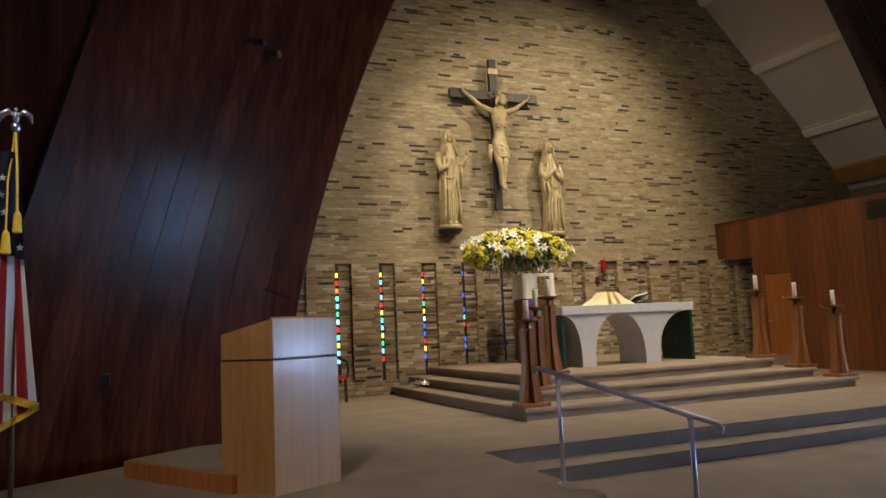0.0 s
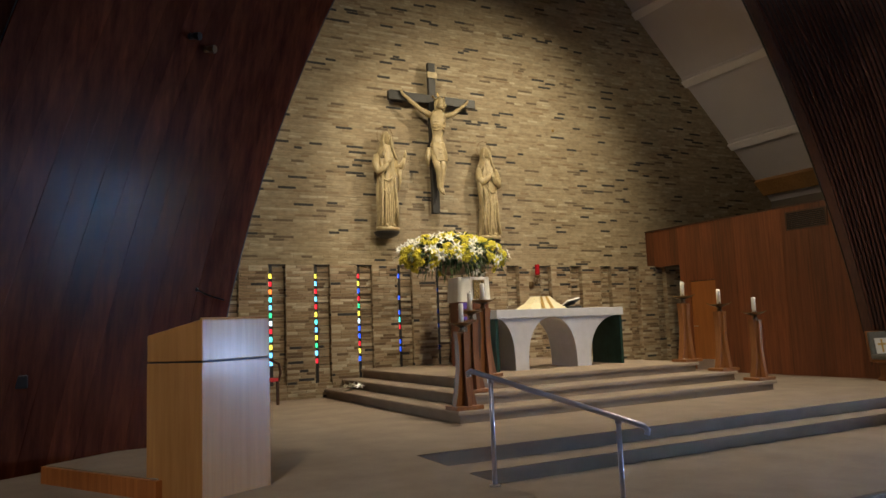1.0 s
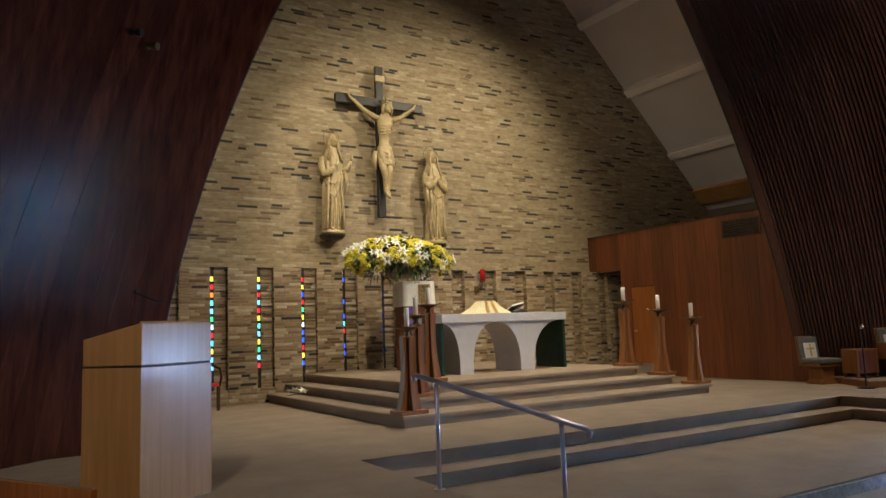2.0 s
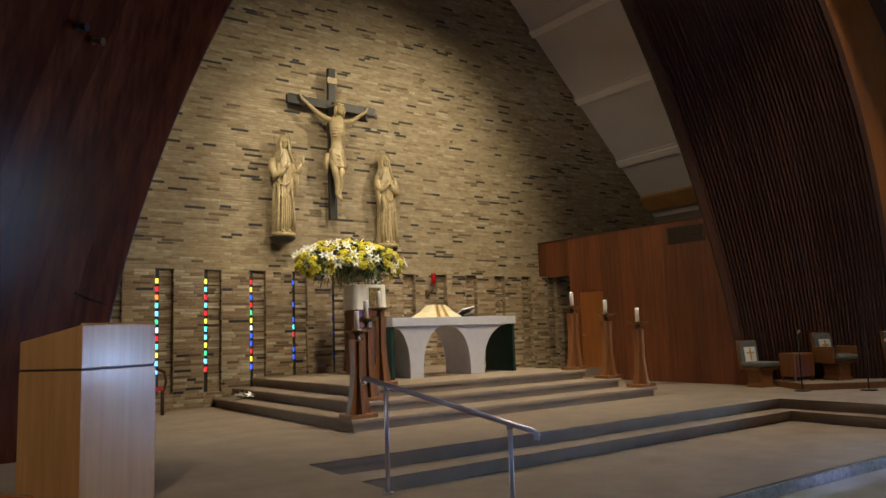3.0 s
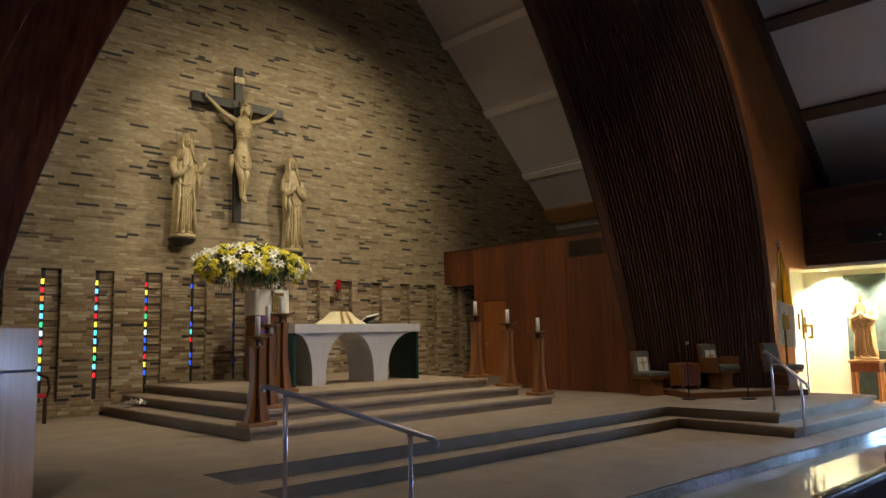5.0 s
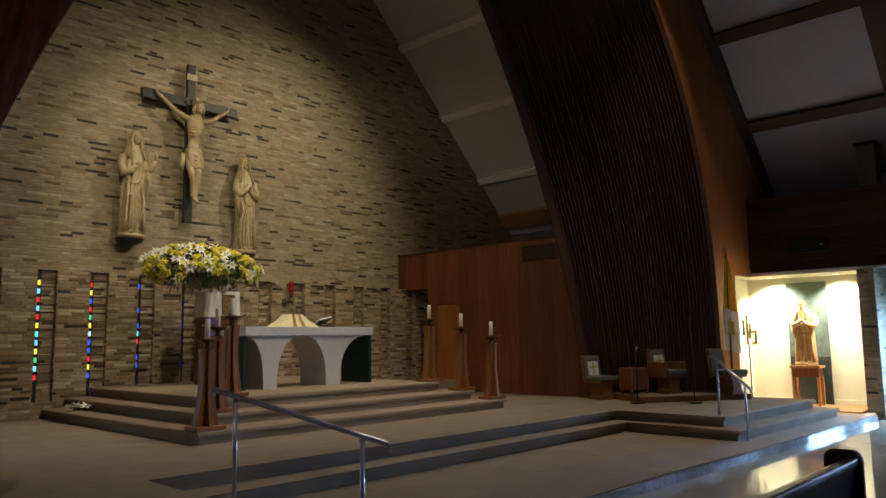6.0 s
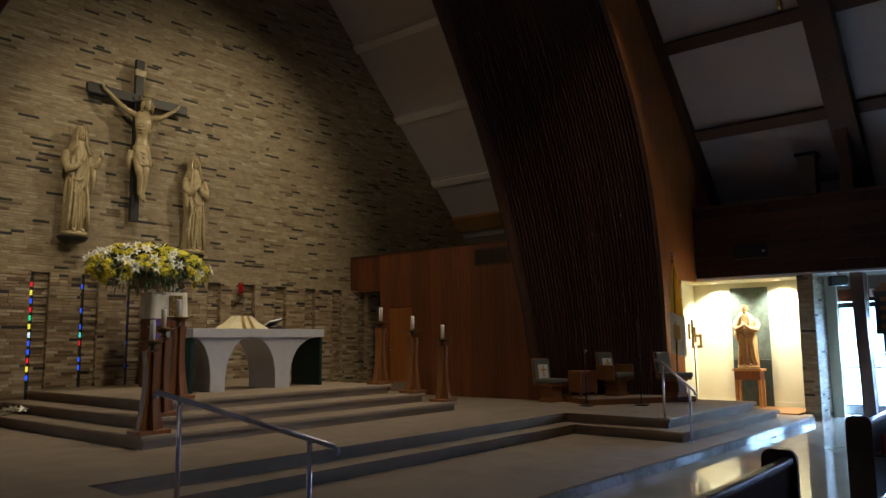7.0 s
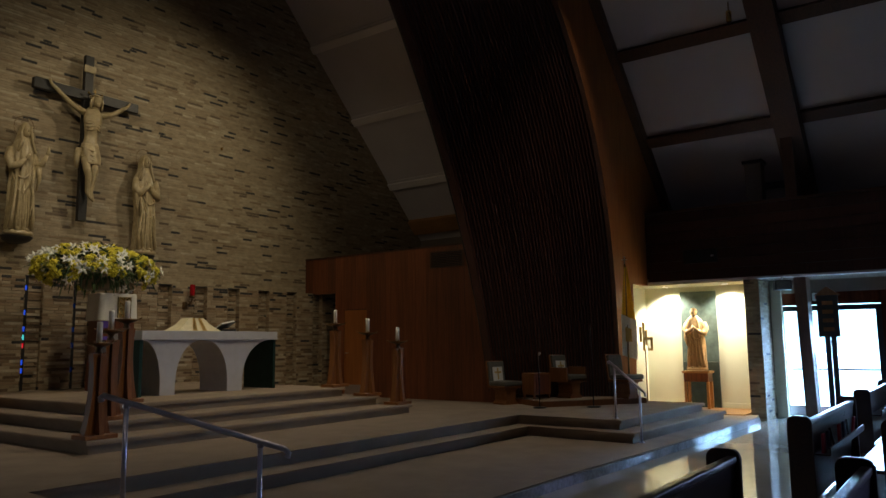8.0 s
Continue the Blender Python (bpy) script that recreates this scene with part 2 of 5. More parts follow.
# ---------------------------------------------------------------- mesh helpers
def box(bm, x0, x1, y0, y1, z0, z1, bevel=0.0):
    vs = [bm.verts.new((x, y, z)) for z in (z0, z1) for x, y in ((x0, y0), (x1, y0), (x1, y1), (x0, y1))]
    fs = [bm.faces.new([vs[i] for i in q]) for q in ((3, 2, 1, 0), (4, 5, 6, 7), (0, 1, 5, 4), (1, 2, 6, 5), (2, 3, 7, 6), (3, 0, 4, 7))]
    if bevel:
        bmesh.ops.bevel(bm, geom=list({e for f in fs for e in f.edges}), offset=bevel, segments=2, affect="EDGES", profile=0.6)
    return bm


def prism(bm, pts, z0, z1, bevel=0.0):
    """An upright block on a counter-clockwise outline."""
    lo, hi = [bm.verts.new((x, y, z0)) for x, y in pts], [bm.verts.new((x, y, z1)) for x, y in pts]
    n = len(pts)
    top = bm.faces.new(hi)
    bm.faces.new(lo[::-1])
    for i in range(n):
        bm.faces.new((lo[i], lo[(i + 1) % n], hi[(i + 1) % n], hi[i]))
    if bevel:
        bmesh.ops.bevel(bm, geom=list(top.edges), offset=bevel, segments=3, affect="EDGES", profile=0.6)
    return bm


def profile_y(bm, pts, y0, y1):
    """An outline in x and z, drawn out along y."""
    a, b = [bm.verts.new((x, y0, z)) for x, z in pts], [bm.verts.new((x, y1, z)) for x, z in pts]
    n = len(pts)
    bm.faces.new(a)
    bm.faces.new(b[::-1])
    for i in range(n):
        bm.faces.new((a[(i + 1) % n], a[i], b[i], b[(i + 1) % n]))
    bmesh.ops.recalc_face_normals(bm, faces=bm.faces[:])
    return bm


def lathe(bm, rings, seg=20, cx=0.0, cy=0.0):
    """Rings of (radius, height), closed at both ends."""
    rows = [[bm.verts.new((cx + r * math.cos(2 * math.pi * i / seg), cy + r * math.sin(2 * math.pi * i / seg), z)) for i in range(seg)] for r, z in rings]
    for a, b in zip(rows, rows[1:]):
        for i in range(seg):
            bm.faces.new((a[i], a[(i + 1) % seg], b[(i + 1) % seg], b[i]))
    bm.faces.new(rows[0][::-1])
    bm.faces.new(rows[-1])
    return bm


def tube(bm, pts, radius, seg=10):
    """A round bar along points; radius is one number or one for each point."""
    pts = [Vector(p) for p in pts]
    rad = radius if isinstance(radius, (list, tuple)) else [radius] * len(pts)
    rows = []
    for i, p in enumerate(pts):
        d = (pts[min(i + 1, len(pts) - 1)] - pts[max(i - 1, 0)]).normalized()
        u = d.orthogonal().normalized() if i == 0 else (u - d * u.dot(d)).normalized()
        v = d.cross(u)
        rows.append([bm.verts.new(p + rad[i] * (math.cos(2 * math.pi * k / seg) * u + math.sin(2 * math.pi * k / seg) * v)) for k in range(seg)])
    for a, b in zip(rows, rows[1:]):
        for k in range(seg):
            bm.faces.new((a[k], a[(k + 1) % seg], b[(k + 1) % seg], b[k]))
    bm.faces.new(rows[0][::-1])
    bm.faces.new(rows[-1])
    return bm


def ball(bm, c, r, seg=14):
    """An ellipsoid round c with the half axes r."""
    got = bmesh.ops.create_uvsphere(bm, u_segments=seg, v_segments=max(6, seg * 2 // 3), radius=1)
    for v in got["verts"]:
        v.co = Vector(c) + Vector((v.co.x * r[0], v.co.y * r[1], v.co.z * r[2]))
    return bm


def B():
    return bmesh.new()


def mesh_of(name, bm, mat, smooth=False):
    me = bpy.data.meshes.new(name)
    bm.to_mesh(me)
    bm.free()
    me.materials.append(mat)
    if smooth:
        me.shade_smooth()
    return me


def part(name, bm, mat, parent, label="", smooth=False, kind=""):
    ob = new(name, mesh_of(name, bm, mat, smooth))
    ob.parent = parent
    return tagged(ob, label=label, kind=kind)


def thing(name, at, label, category, group="", turn=0.0, kind=""):
    ob = new(name)
    ob.empty_display_size = 0.1
    ob.matrix_world = pose(*at, 0, 0, turn)
    return tagged(ob, label, category, group, kind)


def structure(name, bm, mat, label="", category="", smooth=False):
    ob = new(name, mesh_of(name, bm, mat, smooth))
    return tagged(ob, label, category, kind="structure")


def soften(ob, width=0.006, segments=2):
    m = ob.modifiers.new("bevel", "BEVEL")
    m.width, m.segments, m.limit_method = width, segments, "ANGLE"
    return ob

# ---------------------------------------------------------------- levels and outlines of the building
Z0, Z1, Z2, Z3 = 0.0, 0.13, 0.29, 0.45            # nave, low carpet, middle step, sanctuary platform
D1, D2, D3 = 0.61, 0.77, 0.93                     # three steps of the altar dais
WALL_Y, PIER_Y, PIER_TOP = 13.60, 13.20, 2.95
AXIS, EAVE_X, EAVE_Z, PITCH = 7.6, 18.37, 4.985, 1.005


def roof_z(x):
    return EAVE_Z + PITCH * (EAVE_X - AXIS - abs(x - AXIS))


def arch_right(s, z):
    u = z - Z3
    inner, outer = Vector((13.73 - 0.165 * u - 0.0345 * u * u, 8.1, z)), Vector((15.1 - 0.005 * u ** 3, 5.8, z))
    return inner.lerp(outer, s)


def arch_left(s, z):
    u = z - Z3
    inner, outer = Vector((2.41 + 0.2767 * (z - 1.96) + 0.0306 * (z - 1.96) * (z - 4.02), 9.05, z)), Vector((-1.0 + 0.27 * u + 0.003 * u * u, 7.0, z))
    return inner.lerp(outer, s)


def strip(bm, surface, s0, s1, z0, z1, thick, toward, rows=22):
    """A board that follows a curved surface, proud of it by thick."""
    grid = []
    for i in range(rows + 1):
        z = z0 + (z1 - z0) * i / rows
        a, b = surface(s0, z), surface(s1, z)
        e = (surface(0, z) - surface(1, z)).cross(surface(0, z + 0.05) - surface(0, z - 0.05)).normalized()
        if e.dot(toward) < 0:
            e = -e
        grid.append([bm.verts.new(p) for p in (a, b, b + e * thick, a + e * thick)])
    for p, q in zip(grid, grid[1:]):
        for k in range(4):
            bm.faces.new((p[k], p[(k + 1) % 4], q[(k + 1) % 4], q[k]))
    bm.faces.new(grid[0])
    bm.faces.new(grid[-1])
    bmesh.ops.recalc_face_normals(bm, faces=bm.faces[:])
    return bm


# ---------------------------------------------------------------- floors
bm = B()
prism(bm, [(-120, -120), (160, -120), (160, 160), (-120, 160)], -0.6, -0.12)
structure("ground", bm, PAVING, "pale paved ground outside the building", "ground")
bm = B()
box(bm, -4.5, 18.9, -16, 13.6, -0.1, Z0)
structure("floor", bm, TERRAZZO, "polished pale terrazzo nave floor", "floor")
bm = B()
prism(bm, [(-3.5, 3.98), (8.2, 3.77), (11.0, 3.64), (16.62, 3.49), (17.0, 3.57), (17.0, 13.5), (-3.5, 13.5)], 0.002, Z1, 0.03)
structure("carpet_low", bm, CARPET, "beige carpeted lowest sanctuary step", "floor")
bm = B()
prism(bm, [(3.6, 3.815), (8.2, 3.735), (11.0, 3.605), (16.6, 3.455), (16.6, 3.485), (11.0, 3.635), (8.2, 3.765), (3.6, 3.845)], 0.002, 0.112, 0.004)
structure("trim_kerb", bm, KERB, "polished grey marble kerb below the carpet", "kerb")
bm = B()
prism(bm, [(-3.5, 4.05), (3.60, 4.06), (3.60, 6.10), (11.57, 6.00), (11.47, 4.11), (15.87, 3.97), (15.87, 13.4), (-3.5, 13.4)], Z1, Z2 - 0.02)
structure("step_middle_riser", bm, CARPET, "beige carpeted middle step", "step")
bm = B()
prism(bm, [(-3.5, 4.03), (3.62, 4.03), (3.62, 6.05), (11.52, 5.95), (11.42, 4.06), (15.90, 3.92), (15.90, 13.4), (-3.5, 13.4)], Z2 - 0.06, Z2, 0.032)
structure("step_middle_tread", bm, CARPET, "rounded carpeted nosing of the middle step", "step")
bm = B()
prism(bm, [(-3.5, 4.32), (3.60, 4.33), (3.60, 6.45), (11.73, 6.27), (11.75, 4.43), (15.59, 4.30), (15.59, 13.3), (-3.5, 13.3)], Z2, Z3 - 0.02)
structure("platform_riser", bm, CARPET, "beige carpeted sanctuary platform", "platform")
bm = B()
prism(bm, [(-3.5, 4.30), (3.62, 4.30), (3.62, 6.40), (11.68, 6.22), (11.70, 4.38), (15.62, 4.25), (15.62, 13.3), (-3.5, 13.3)], Z3 - 0.06, Z3, 0.032)
structure("platform_top", bm, CARPET, "beige carpet on the sanctuary platform", "platform")
for name, (x0, x1, y0), z in (("dais_lower", (5.04, 11.0, 8.01), D1), ("dais_middle", (5.40, 10.60, 8.43), D2), ("dais_upper", (5.78, 10.17, 8.85), D3)):
    step = thing(name, (0, 0, 0), "beige carpeted altar step with a rounded nosing", "step", kind="structure")
    part("riser", prism(B(), [(x0 + 0.045, y0 + 0.045), (x1 - 0.045, y0 + 0.045), (x1 - 0.045, 13.19), (x0 + 0.045, 13.19)], z - 0.16, z - 0.045), CARPET, step)
    part("tread", prism(B(), [(x0, y0), (x1, y0), (x1, 13.19), (x0, 13.19)], z - 0.055, z, 0.03), CARPET, step)

# ---------------------------------------------------------------- brick wall behind the altar
COURSE, JOINT = 0.054, 0.006
BOX_FACES = ((0, 1, 5, 4), (1, 2, 6, 5), (2, 3, 7, 6), (3, 0, 4, 7), (4, 5, 6, 7))


class Bricks:
    """Gathers many small brick blocks into one mesh."""

    def __init__(self):
        self.verts, self.faces = [], []

    def add(self, o, u, v, w, lu, lv, lw):
        """A block from o along u and v, proud along w, its face a little smaller than its foot."""
        n, i = len(self.verts), 0.003
        for d, k in ((0, 0), (lw, i)):
            for a, b in ((k, k), (lu - k, k), (lu - k, lv - k), (k, lv - k)):
                self.verts.append(o + u * a + v * b + w * d)
        self.faces += [tuple(n + q for q in f) for f in BOX_FACES]

    def build(self, name, mat):
        me = bpy.data.meshes.new(name)
        me.from_pydata(self.verts, [], self.faces)
        me.materials.append(mat)
        me.update()
        return new(name, me)


rnd = random.Random(7)
EX, EY, EZ = Vector((1, 0, 0)), Vector((0, 1, 0)), Vector((0, 0, 1))


def courses(u0, u1, z0, z1, lay, limit=None):
    """Lays courses of long thin bricks of uneven length from u0 to u1."""
    z, k = z0, 0
    while z + COURSE * 0.6 < z1:
        a0, a1 = limit(z + COURSE / 2) if limit else (u0, u1)
        a = a0 - rnd.uniform(0.0, 0.25)
        while a < a1 - 0.02:
            n = rnd.choice((0.29, 0.36, 0.29, 0.22, 0.16, 0.40, 0.26))
            b0, b1 = max(a, a0), min(a + n, a1)
            if b1 - b0 > 0.03:
                lay(b0, z, b1 - b0 - 0.003, min(COURSE, z1 - z) - JOINT)
            a += n
        z, k = z + COURSE, k + 1


def wall_limits(z):
    return max(1.2, AXIS - (EAVE_X - AXIS) + (z - EAVE_Z) + 0.1), min(18.3, EAVE_X - (z - EAVE_Z) / PITCH)


wall = thing("wall_north", (0, 0, 0), "tan long thin brick wall with scattered dark bricks", "wall", kind="structure")
bm = B()
profile_y(bm, [(-3.6, PIER_TOP - 0.02), (18.9, PIER_TOP - 0.02), (18.9, 4.6), (AXIS, 15.9), (-3.6, 4.6)], WALL_Y, WALL_Y + 0.4)
part("mortar_upper", bm, MORTAR, wall)
upper = Bricks()
courses(0, 0, PIER_TOP, 12.4, lambda a, z, l, h: upper.add(Vector((a, WALL_Y + 0.001, z)), EX, EZ, -EY, l, h, rnd.choice((0.004, 0.005, 0.005, 0.008))), wall_limits)
ob = upper.build("bricks_upper", BRICK)
ob.parent = wall
tagged(ob, kind="stuff")
PITCH_X, PIER_W = 0.867, 0.537
PIER_X = [3.478 - PITCH_X + PITCH_X * i for i in range(15)]
single = []
for i, x0 in enumerate(PIER_X):
    x1 = x0 + PIER_W
    part("pier_core", box(B(), x0, x1, PIER_Y + 0.012, WALL_Y + 0.25, 0.0, PIER_TOP), MORTAR, wall)
    faces = Bricks()
    nearest = i in (1, 2, 3)

    def lay_front(a, z, l, h):
        if nearest and len(single) < 300 and z > 0.7:
            single.append((a, z, l, h))
        else:
            faces.add(Vector((a, PIER_Y + 0.013, z)), EX, EZ, -EY, l, h, rnd.choice((0.010, 0.012, 0.016)))

    courses(x0, x1, Z3, PIER_TOP, lay_front)
    courses(0, 0.54, Z3, PIER_TOP, lambda a, z, l, h: faces.add(Vector((x0 + 0.001, PIER_Y + 0.54 - a, z)), -EY, EZ, -EX, l, h, 0.010))
    courses(0, 0.54, Z3, PIER_TOP, lambda a, z, l, h: faces.add(Vector((x1 - 0.001, PIER_Y + a, z)), EY, EZ, EX, l, h, 0.010))
    ob = faces.build("bricks_pier", BRICK_PIER)
    ob.parent = wall
    tagged(ob, kind="stuff")

# shallow brick recesses between the piers; those towards the west hold a slit of coloured glass
PANE_H, PANE_STEP, PANE_TOP, GLASS_Y, SLIT, SILL = 0.088, 0.1456, 2.73, PIER_Y + 0.065, 0.086, 0.72
# one letter a pane from the top: yellow, red, sky, blue, green, pale, teal, orange
SLIT_COLOURS = ("bstbsbbsbtbb", "yrotsgprtyss", "ysrsrytsygsr", "rybrgypbbryb", "b..b.btr.bb.", "..b..b.b..b.")
for i, x0 in enumerate(PIER_X[:-1]):
    a, b = x0 + PIER_W, x0 + PITCH_X
    glazed_slot = i < len(SLIT_COLOURS)
    left, depth = (a + SLIT, 0.085) if glazed_slot else (a, 0.13)
    recess = thing("wall_recess", (0, 0, 0), "shallow upright brick recess between two piers", "wall", "recesses between brick piers", kind="structure")
    part("back", box(B(), left, b, PIER_Y + depth, PIER_Y + depth + (0.02 if glazed_slot else 0.3), SILL, PIER_TOP), MORTAR, recess)
    part("sill", box(B(), a, b, PIER_Y + 0.012, WALL_Y + 0.2, 0.0, SILL), MORTAR, recess)
    faces = Bricks()
    courses(left, b, SILL, PIER_TOP - 0.03, lambda u, z, l, h: faces.add(Vector((u, PIER_Y + depth + 0.001, z)), EX, EZ, -EY, l, h, rnd.choice((0.008, 0.011, 0.016))))
    courses(a, b, Z3, SILL, lambda u, z, l, h: faces.add(Vector((u, PIER_Y + 0.013, z)), EX, EZ, -EY, l, h, 0.012))
    ob = faces.build("bricks_recess", BRICK_PIER)
    ob.parent = recess
    tagged(ob, kind="stuff")
    # solid black bar stands in for the shadow below the lintel
    part("lintel_gap", box(B(), a, b, PIER_Y + 0.03, PIER_Y + depth, PIER_TOP - 0.014, PIER_TOP), BLACK_WOOD, recess, "black bar standing in for the shadow gap under the lintel")
    # thin black bars imitate the shadow in the deep brick joints
    for k in range(13):
        z = PANE_TOP + PANE_STEP * (0.5 - k)
        part("saddle_bar", box(B(), left, b, PIER_Y + depth - 0.022, PIER_Y + depth - 0.012, z - 0.004, z + 0.004), BLACK, recess, "thin black bar standing in for a shadowed joint")
    if not glazed_slot:
        continue
    glazed = thing("window_slot", (0, 0, 0), "narrow slot window of small stained glass squares", "window", "slot windows between brick piers", kind="structure")
    bars, low = B(), PANE_TOP - 12 * PANE_STEP + PANE_H / 2
    box(bars, a, a + SLIT, GLASS_Y - 0.01, GLASS_Y + 0.05, PANE_TOP + PANE_H / 2, PIER_TOP)
    box(bars, a, a + SLIT, GLASS_Y - 0.01, GLASS_Y + 0.05, SILL, low)
    for k in range(12):
        z = PANE_TOP - PANE_STEP * k - PANE_H / 2
        shut = SLIT_COLOURS[i][k] == "."
        box(bars, a, a + SLIT, GLASS_Y - 0.01, GLASS_Y + 0.05, z - PANE_STEP + PANE_H, z)
        if shut:
            box(bars, a, a + SLIT, GLASS_Y - 0.01, GLASS_Y + 0.05, z, z + PANE_H)
        else:
            part("pane", box(B(), a, a + SLIT, GLASS_Y, GLASS_Y + 0.012, z, z + PANE_H), PANE_COLOURS["yrsbgpto".index(SLIT_COLOURS[i][k])], glazed)
    part("bars", bars, BLACK_WOOD, glazed, "thin dark bars")

bm = B()
box(bm, -4, 24, 17.0, 17.1, -0.5, 8.0)
structure("backdrop", bm, glow("bright_sky_haze", (0.80, 0.92, 1.0), 2.1), "bright hazy daylight behind the slot windows", "backdrop")

bm = B()
box(bm, 20.5, 20.6, 0.2, 5.2, -0.11, 4.2)
structure("backdrop_entrance", bm, glow("bright_daylight", (0.40, 0.72, 1.0), 45.0), "bright daylight beyond the entrance doors", "backdrop")

# ---------------------------------------------------------------- roof, ribs and outer walls
for side, name in ((1, "ceiling_east"), (-1, "ceiling_west")):
    bm = B()
    xe = AXIS + side * (EAVE_X - AXIS + 0.6)
    profile_y(bm, [(xe, roof_z(xe)), (AXIS, roof_z(AXIS)), (AXIS, roof_z(AXIS) + 0.3), (xe, roof_z(xe) + 0.3)], -16, 14.0)
    structure(name, bm, CEILING, "sloping off-white ceiling boards", "ceiling")


def on_slope(x, y, drop):
    return Vector((x, y, roof_z(x) - drop))


def beam_along_y(name, x, y0, y1, width, depth, mat, label):
    """A purlin under the east slope."""
    bm = B()
    d = width / 2 / math.sqrt(2)
    pts = [(x + d, roof_z(x + d)), (x - d, roof_z(x - d)), (x - d - depth * 0.7, roof_z(x - d) - depth * 0.7), (x + d - depth * 0.7, roof_z(x + d) - depth * 0.7)]
    profile_y(bm, pts, y0, y1)
    return structure(name, bm, mat, label, "beam")


for x in (17.02, 15.44, 13.83, 12.25, 10.7):
    beam_along_y("trim_chancel", x, 8.2, 13.59, 0.20, 0.10, CEILING_TRIM, "pale ceiling batten")
    beam_along_y("trim_chancel", x, 8.2, 13.585, 0.34, 0.035, CEILING, "broad pale board behind a ceiling batten")
    beam_along_y("purlin_nave", x, -16, 6.2, 0.26, 0.12, RIB_WOOD, "dark brown wooden purlin")
beam_along_y("trim_plate", 18.1, 8.2, 13.59, 0.5, 0.12, GOLD_WOOD, "honey-coloured wooden wall plate")


def rib(y0, y1, depth):
    bm = B()
    pts = [(EAVE_X + 0.3, roof_z(EAVE_X + 0.3)), (AXIS, roof_z(AXIS)), (AXIS, roof_z(AXIS) - depth * 1.4), (EAVE_X + 0.3, roof_z(EAVE_X + 0.3) - depth * 1.4)]
    profile_y(bm, pts, y0, y1)
    return structure("rib", bm, RIB_WOOD, "dark brown laminated wooden roof rib", "beam")


rib(5.64, 5.81, 0.22)
for y in (2.35, -1.6, -5.6, -9.6, -13.6):
    rib(y, y + 0.5, 0.42)
    leg = B()
    profile_y(leg, [(18.05, 0.0), (17.62, 0.0), (17.10, 4.6), (16.6, 7.6), (17.2, 8.0), (17.6, 4.6)], y + 0.20, y + 0.43)
    structure("post", leg, RIB_WOOD, "dark brown leaning rib leg", "post")

# unseen walls added to shut outside light out of the nave
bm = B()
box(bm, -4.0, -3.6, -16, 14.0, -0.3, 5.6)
structure("wall_west", bm, DARK_WALL, "dark plaster side wall closing the shell against outside light", "wall")
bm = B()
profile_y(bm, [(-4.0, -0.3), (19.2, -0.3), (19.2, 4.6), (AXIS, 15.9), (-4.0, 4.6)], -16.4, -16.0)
structure("wall_south", bm, DARK_WALL, "unseen dark plaster rear wall closing the shell against outside light", "wall")

# curved chancel arch: boards on the west splay, slats on the east splay
west = thing("arch_west", (0, 0, 0), "curved arch splay of dark red varnished boards", "wall", kind="structure")
part("backing", strip(B(), arch_left, -0.01, 1.0, Z3, 12.5, -0.12, Vector((1, -1, 0))), BLACK_WOOD, west)
N_BOARDS = 13
for i in range(N_BOARDS):
    part("board", strip(B(), arch_left, i / N_BOARDS + 0.0003, (i + 1) / N_BOARDS - 0.0003, Z3, 12.5, 0.018 + 0.0012 * (i % 2), Vector((1, -1, 0))), RED_WOOD, west)
east = thing("arch_east", (0, 0, 0), "curved arch splay clad in dark upright wooden slats", "wall", kind="structure")
part("backing", strip(B(), arch_right, -0.005, 1.0, Z3, 11.5, -0.12, Vector((-1, -1, 0))), BLACK_WOOD, east)
part("edge_board", strip(B(), arch_right, 0.0, 0.048, Z3, 11.5, 0.05, Vector((-1, -1, 0))), RIB_WOOD, east, "smooth brown edge board")
N_SLATS = 40
for i in range(N_SLATS):
    s = 0.052 + 0.913 * i / N_SLATS
    part("slat", strip(B(), arch_right, s, s + 0.913 / N_SLATS * 0.55, Z3, 11.5, 0.045, Vector((-1, -1, 0)), 16), SLAT_WOOD, east)
part("edge_board", strip(B(), arch_right, 0.968, 1.0, Z3, 11.5, 0.06, Vector((-1, -1, 0))), RIB_WOOD, east, "smooth brown edge board")


def infill(name, surface, side, y, mat, label):
    """The flat face of the arch between its outer curve and the roof."""
    bm = B()
    edge = [surface(1.0, Z3 + 0.01 + (11.3 - Z3) * k / 24) for k in range(25)]
    far = EAVE_X + 0.4 if side > 0 else -3.7
    pts = [(p.x, p.z) for p in edge] + [(edge[-1].x, roof_z(edge[-1].x) - 0.02), (far, roof_z(far) - 0.02), (far, Z3 if side < 0 else 4.5)]
    if side > 0:
        pts = pts[8:]
        pts = [(17.0, 4.5), (17.0, 2.95), (16.1, 2.95), (16.1, Z1), (15.63, Z1), (15.63, Z3), (edge[0].x, Z3)] + [(p.x, p.z) for p in edge[1:8]] + pts
    profile_y(bm, pts, y, y + 0.1)
    return structure(name, bm, mat, label, "wall")


infill("arch_face_east", arch_right, 1, 5.82, FACE_WOOD, "warm brown flat panelling beside the arch")
infill("arch_face_west", arch_left, -1, 7.02, RED_WOOD, "dark red flat panelling beside the arch")

# panelled sacristy partition on the east side of the altar
part_wall = thing("wall_partition", (0, 0, 0), "reddish cedar board partition below the ceiling", "wall", kind="structure")
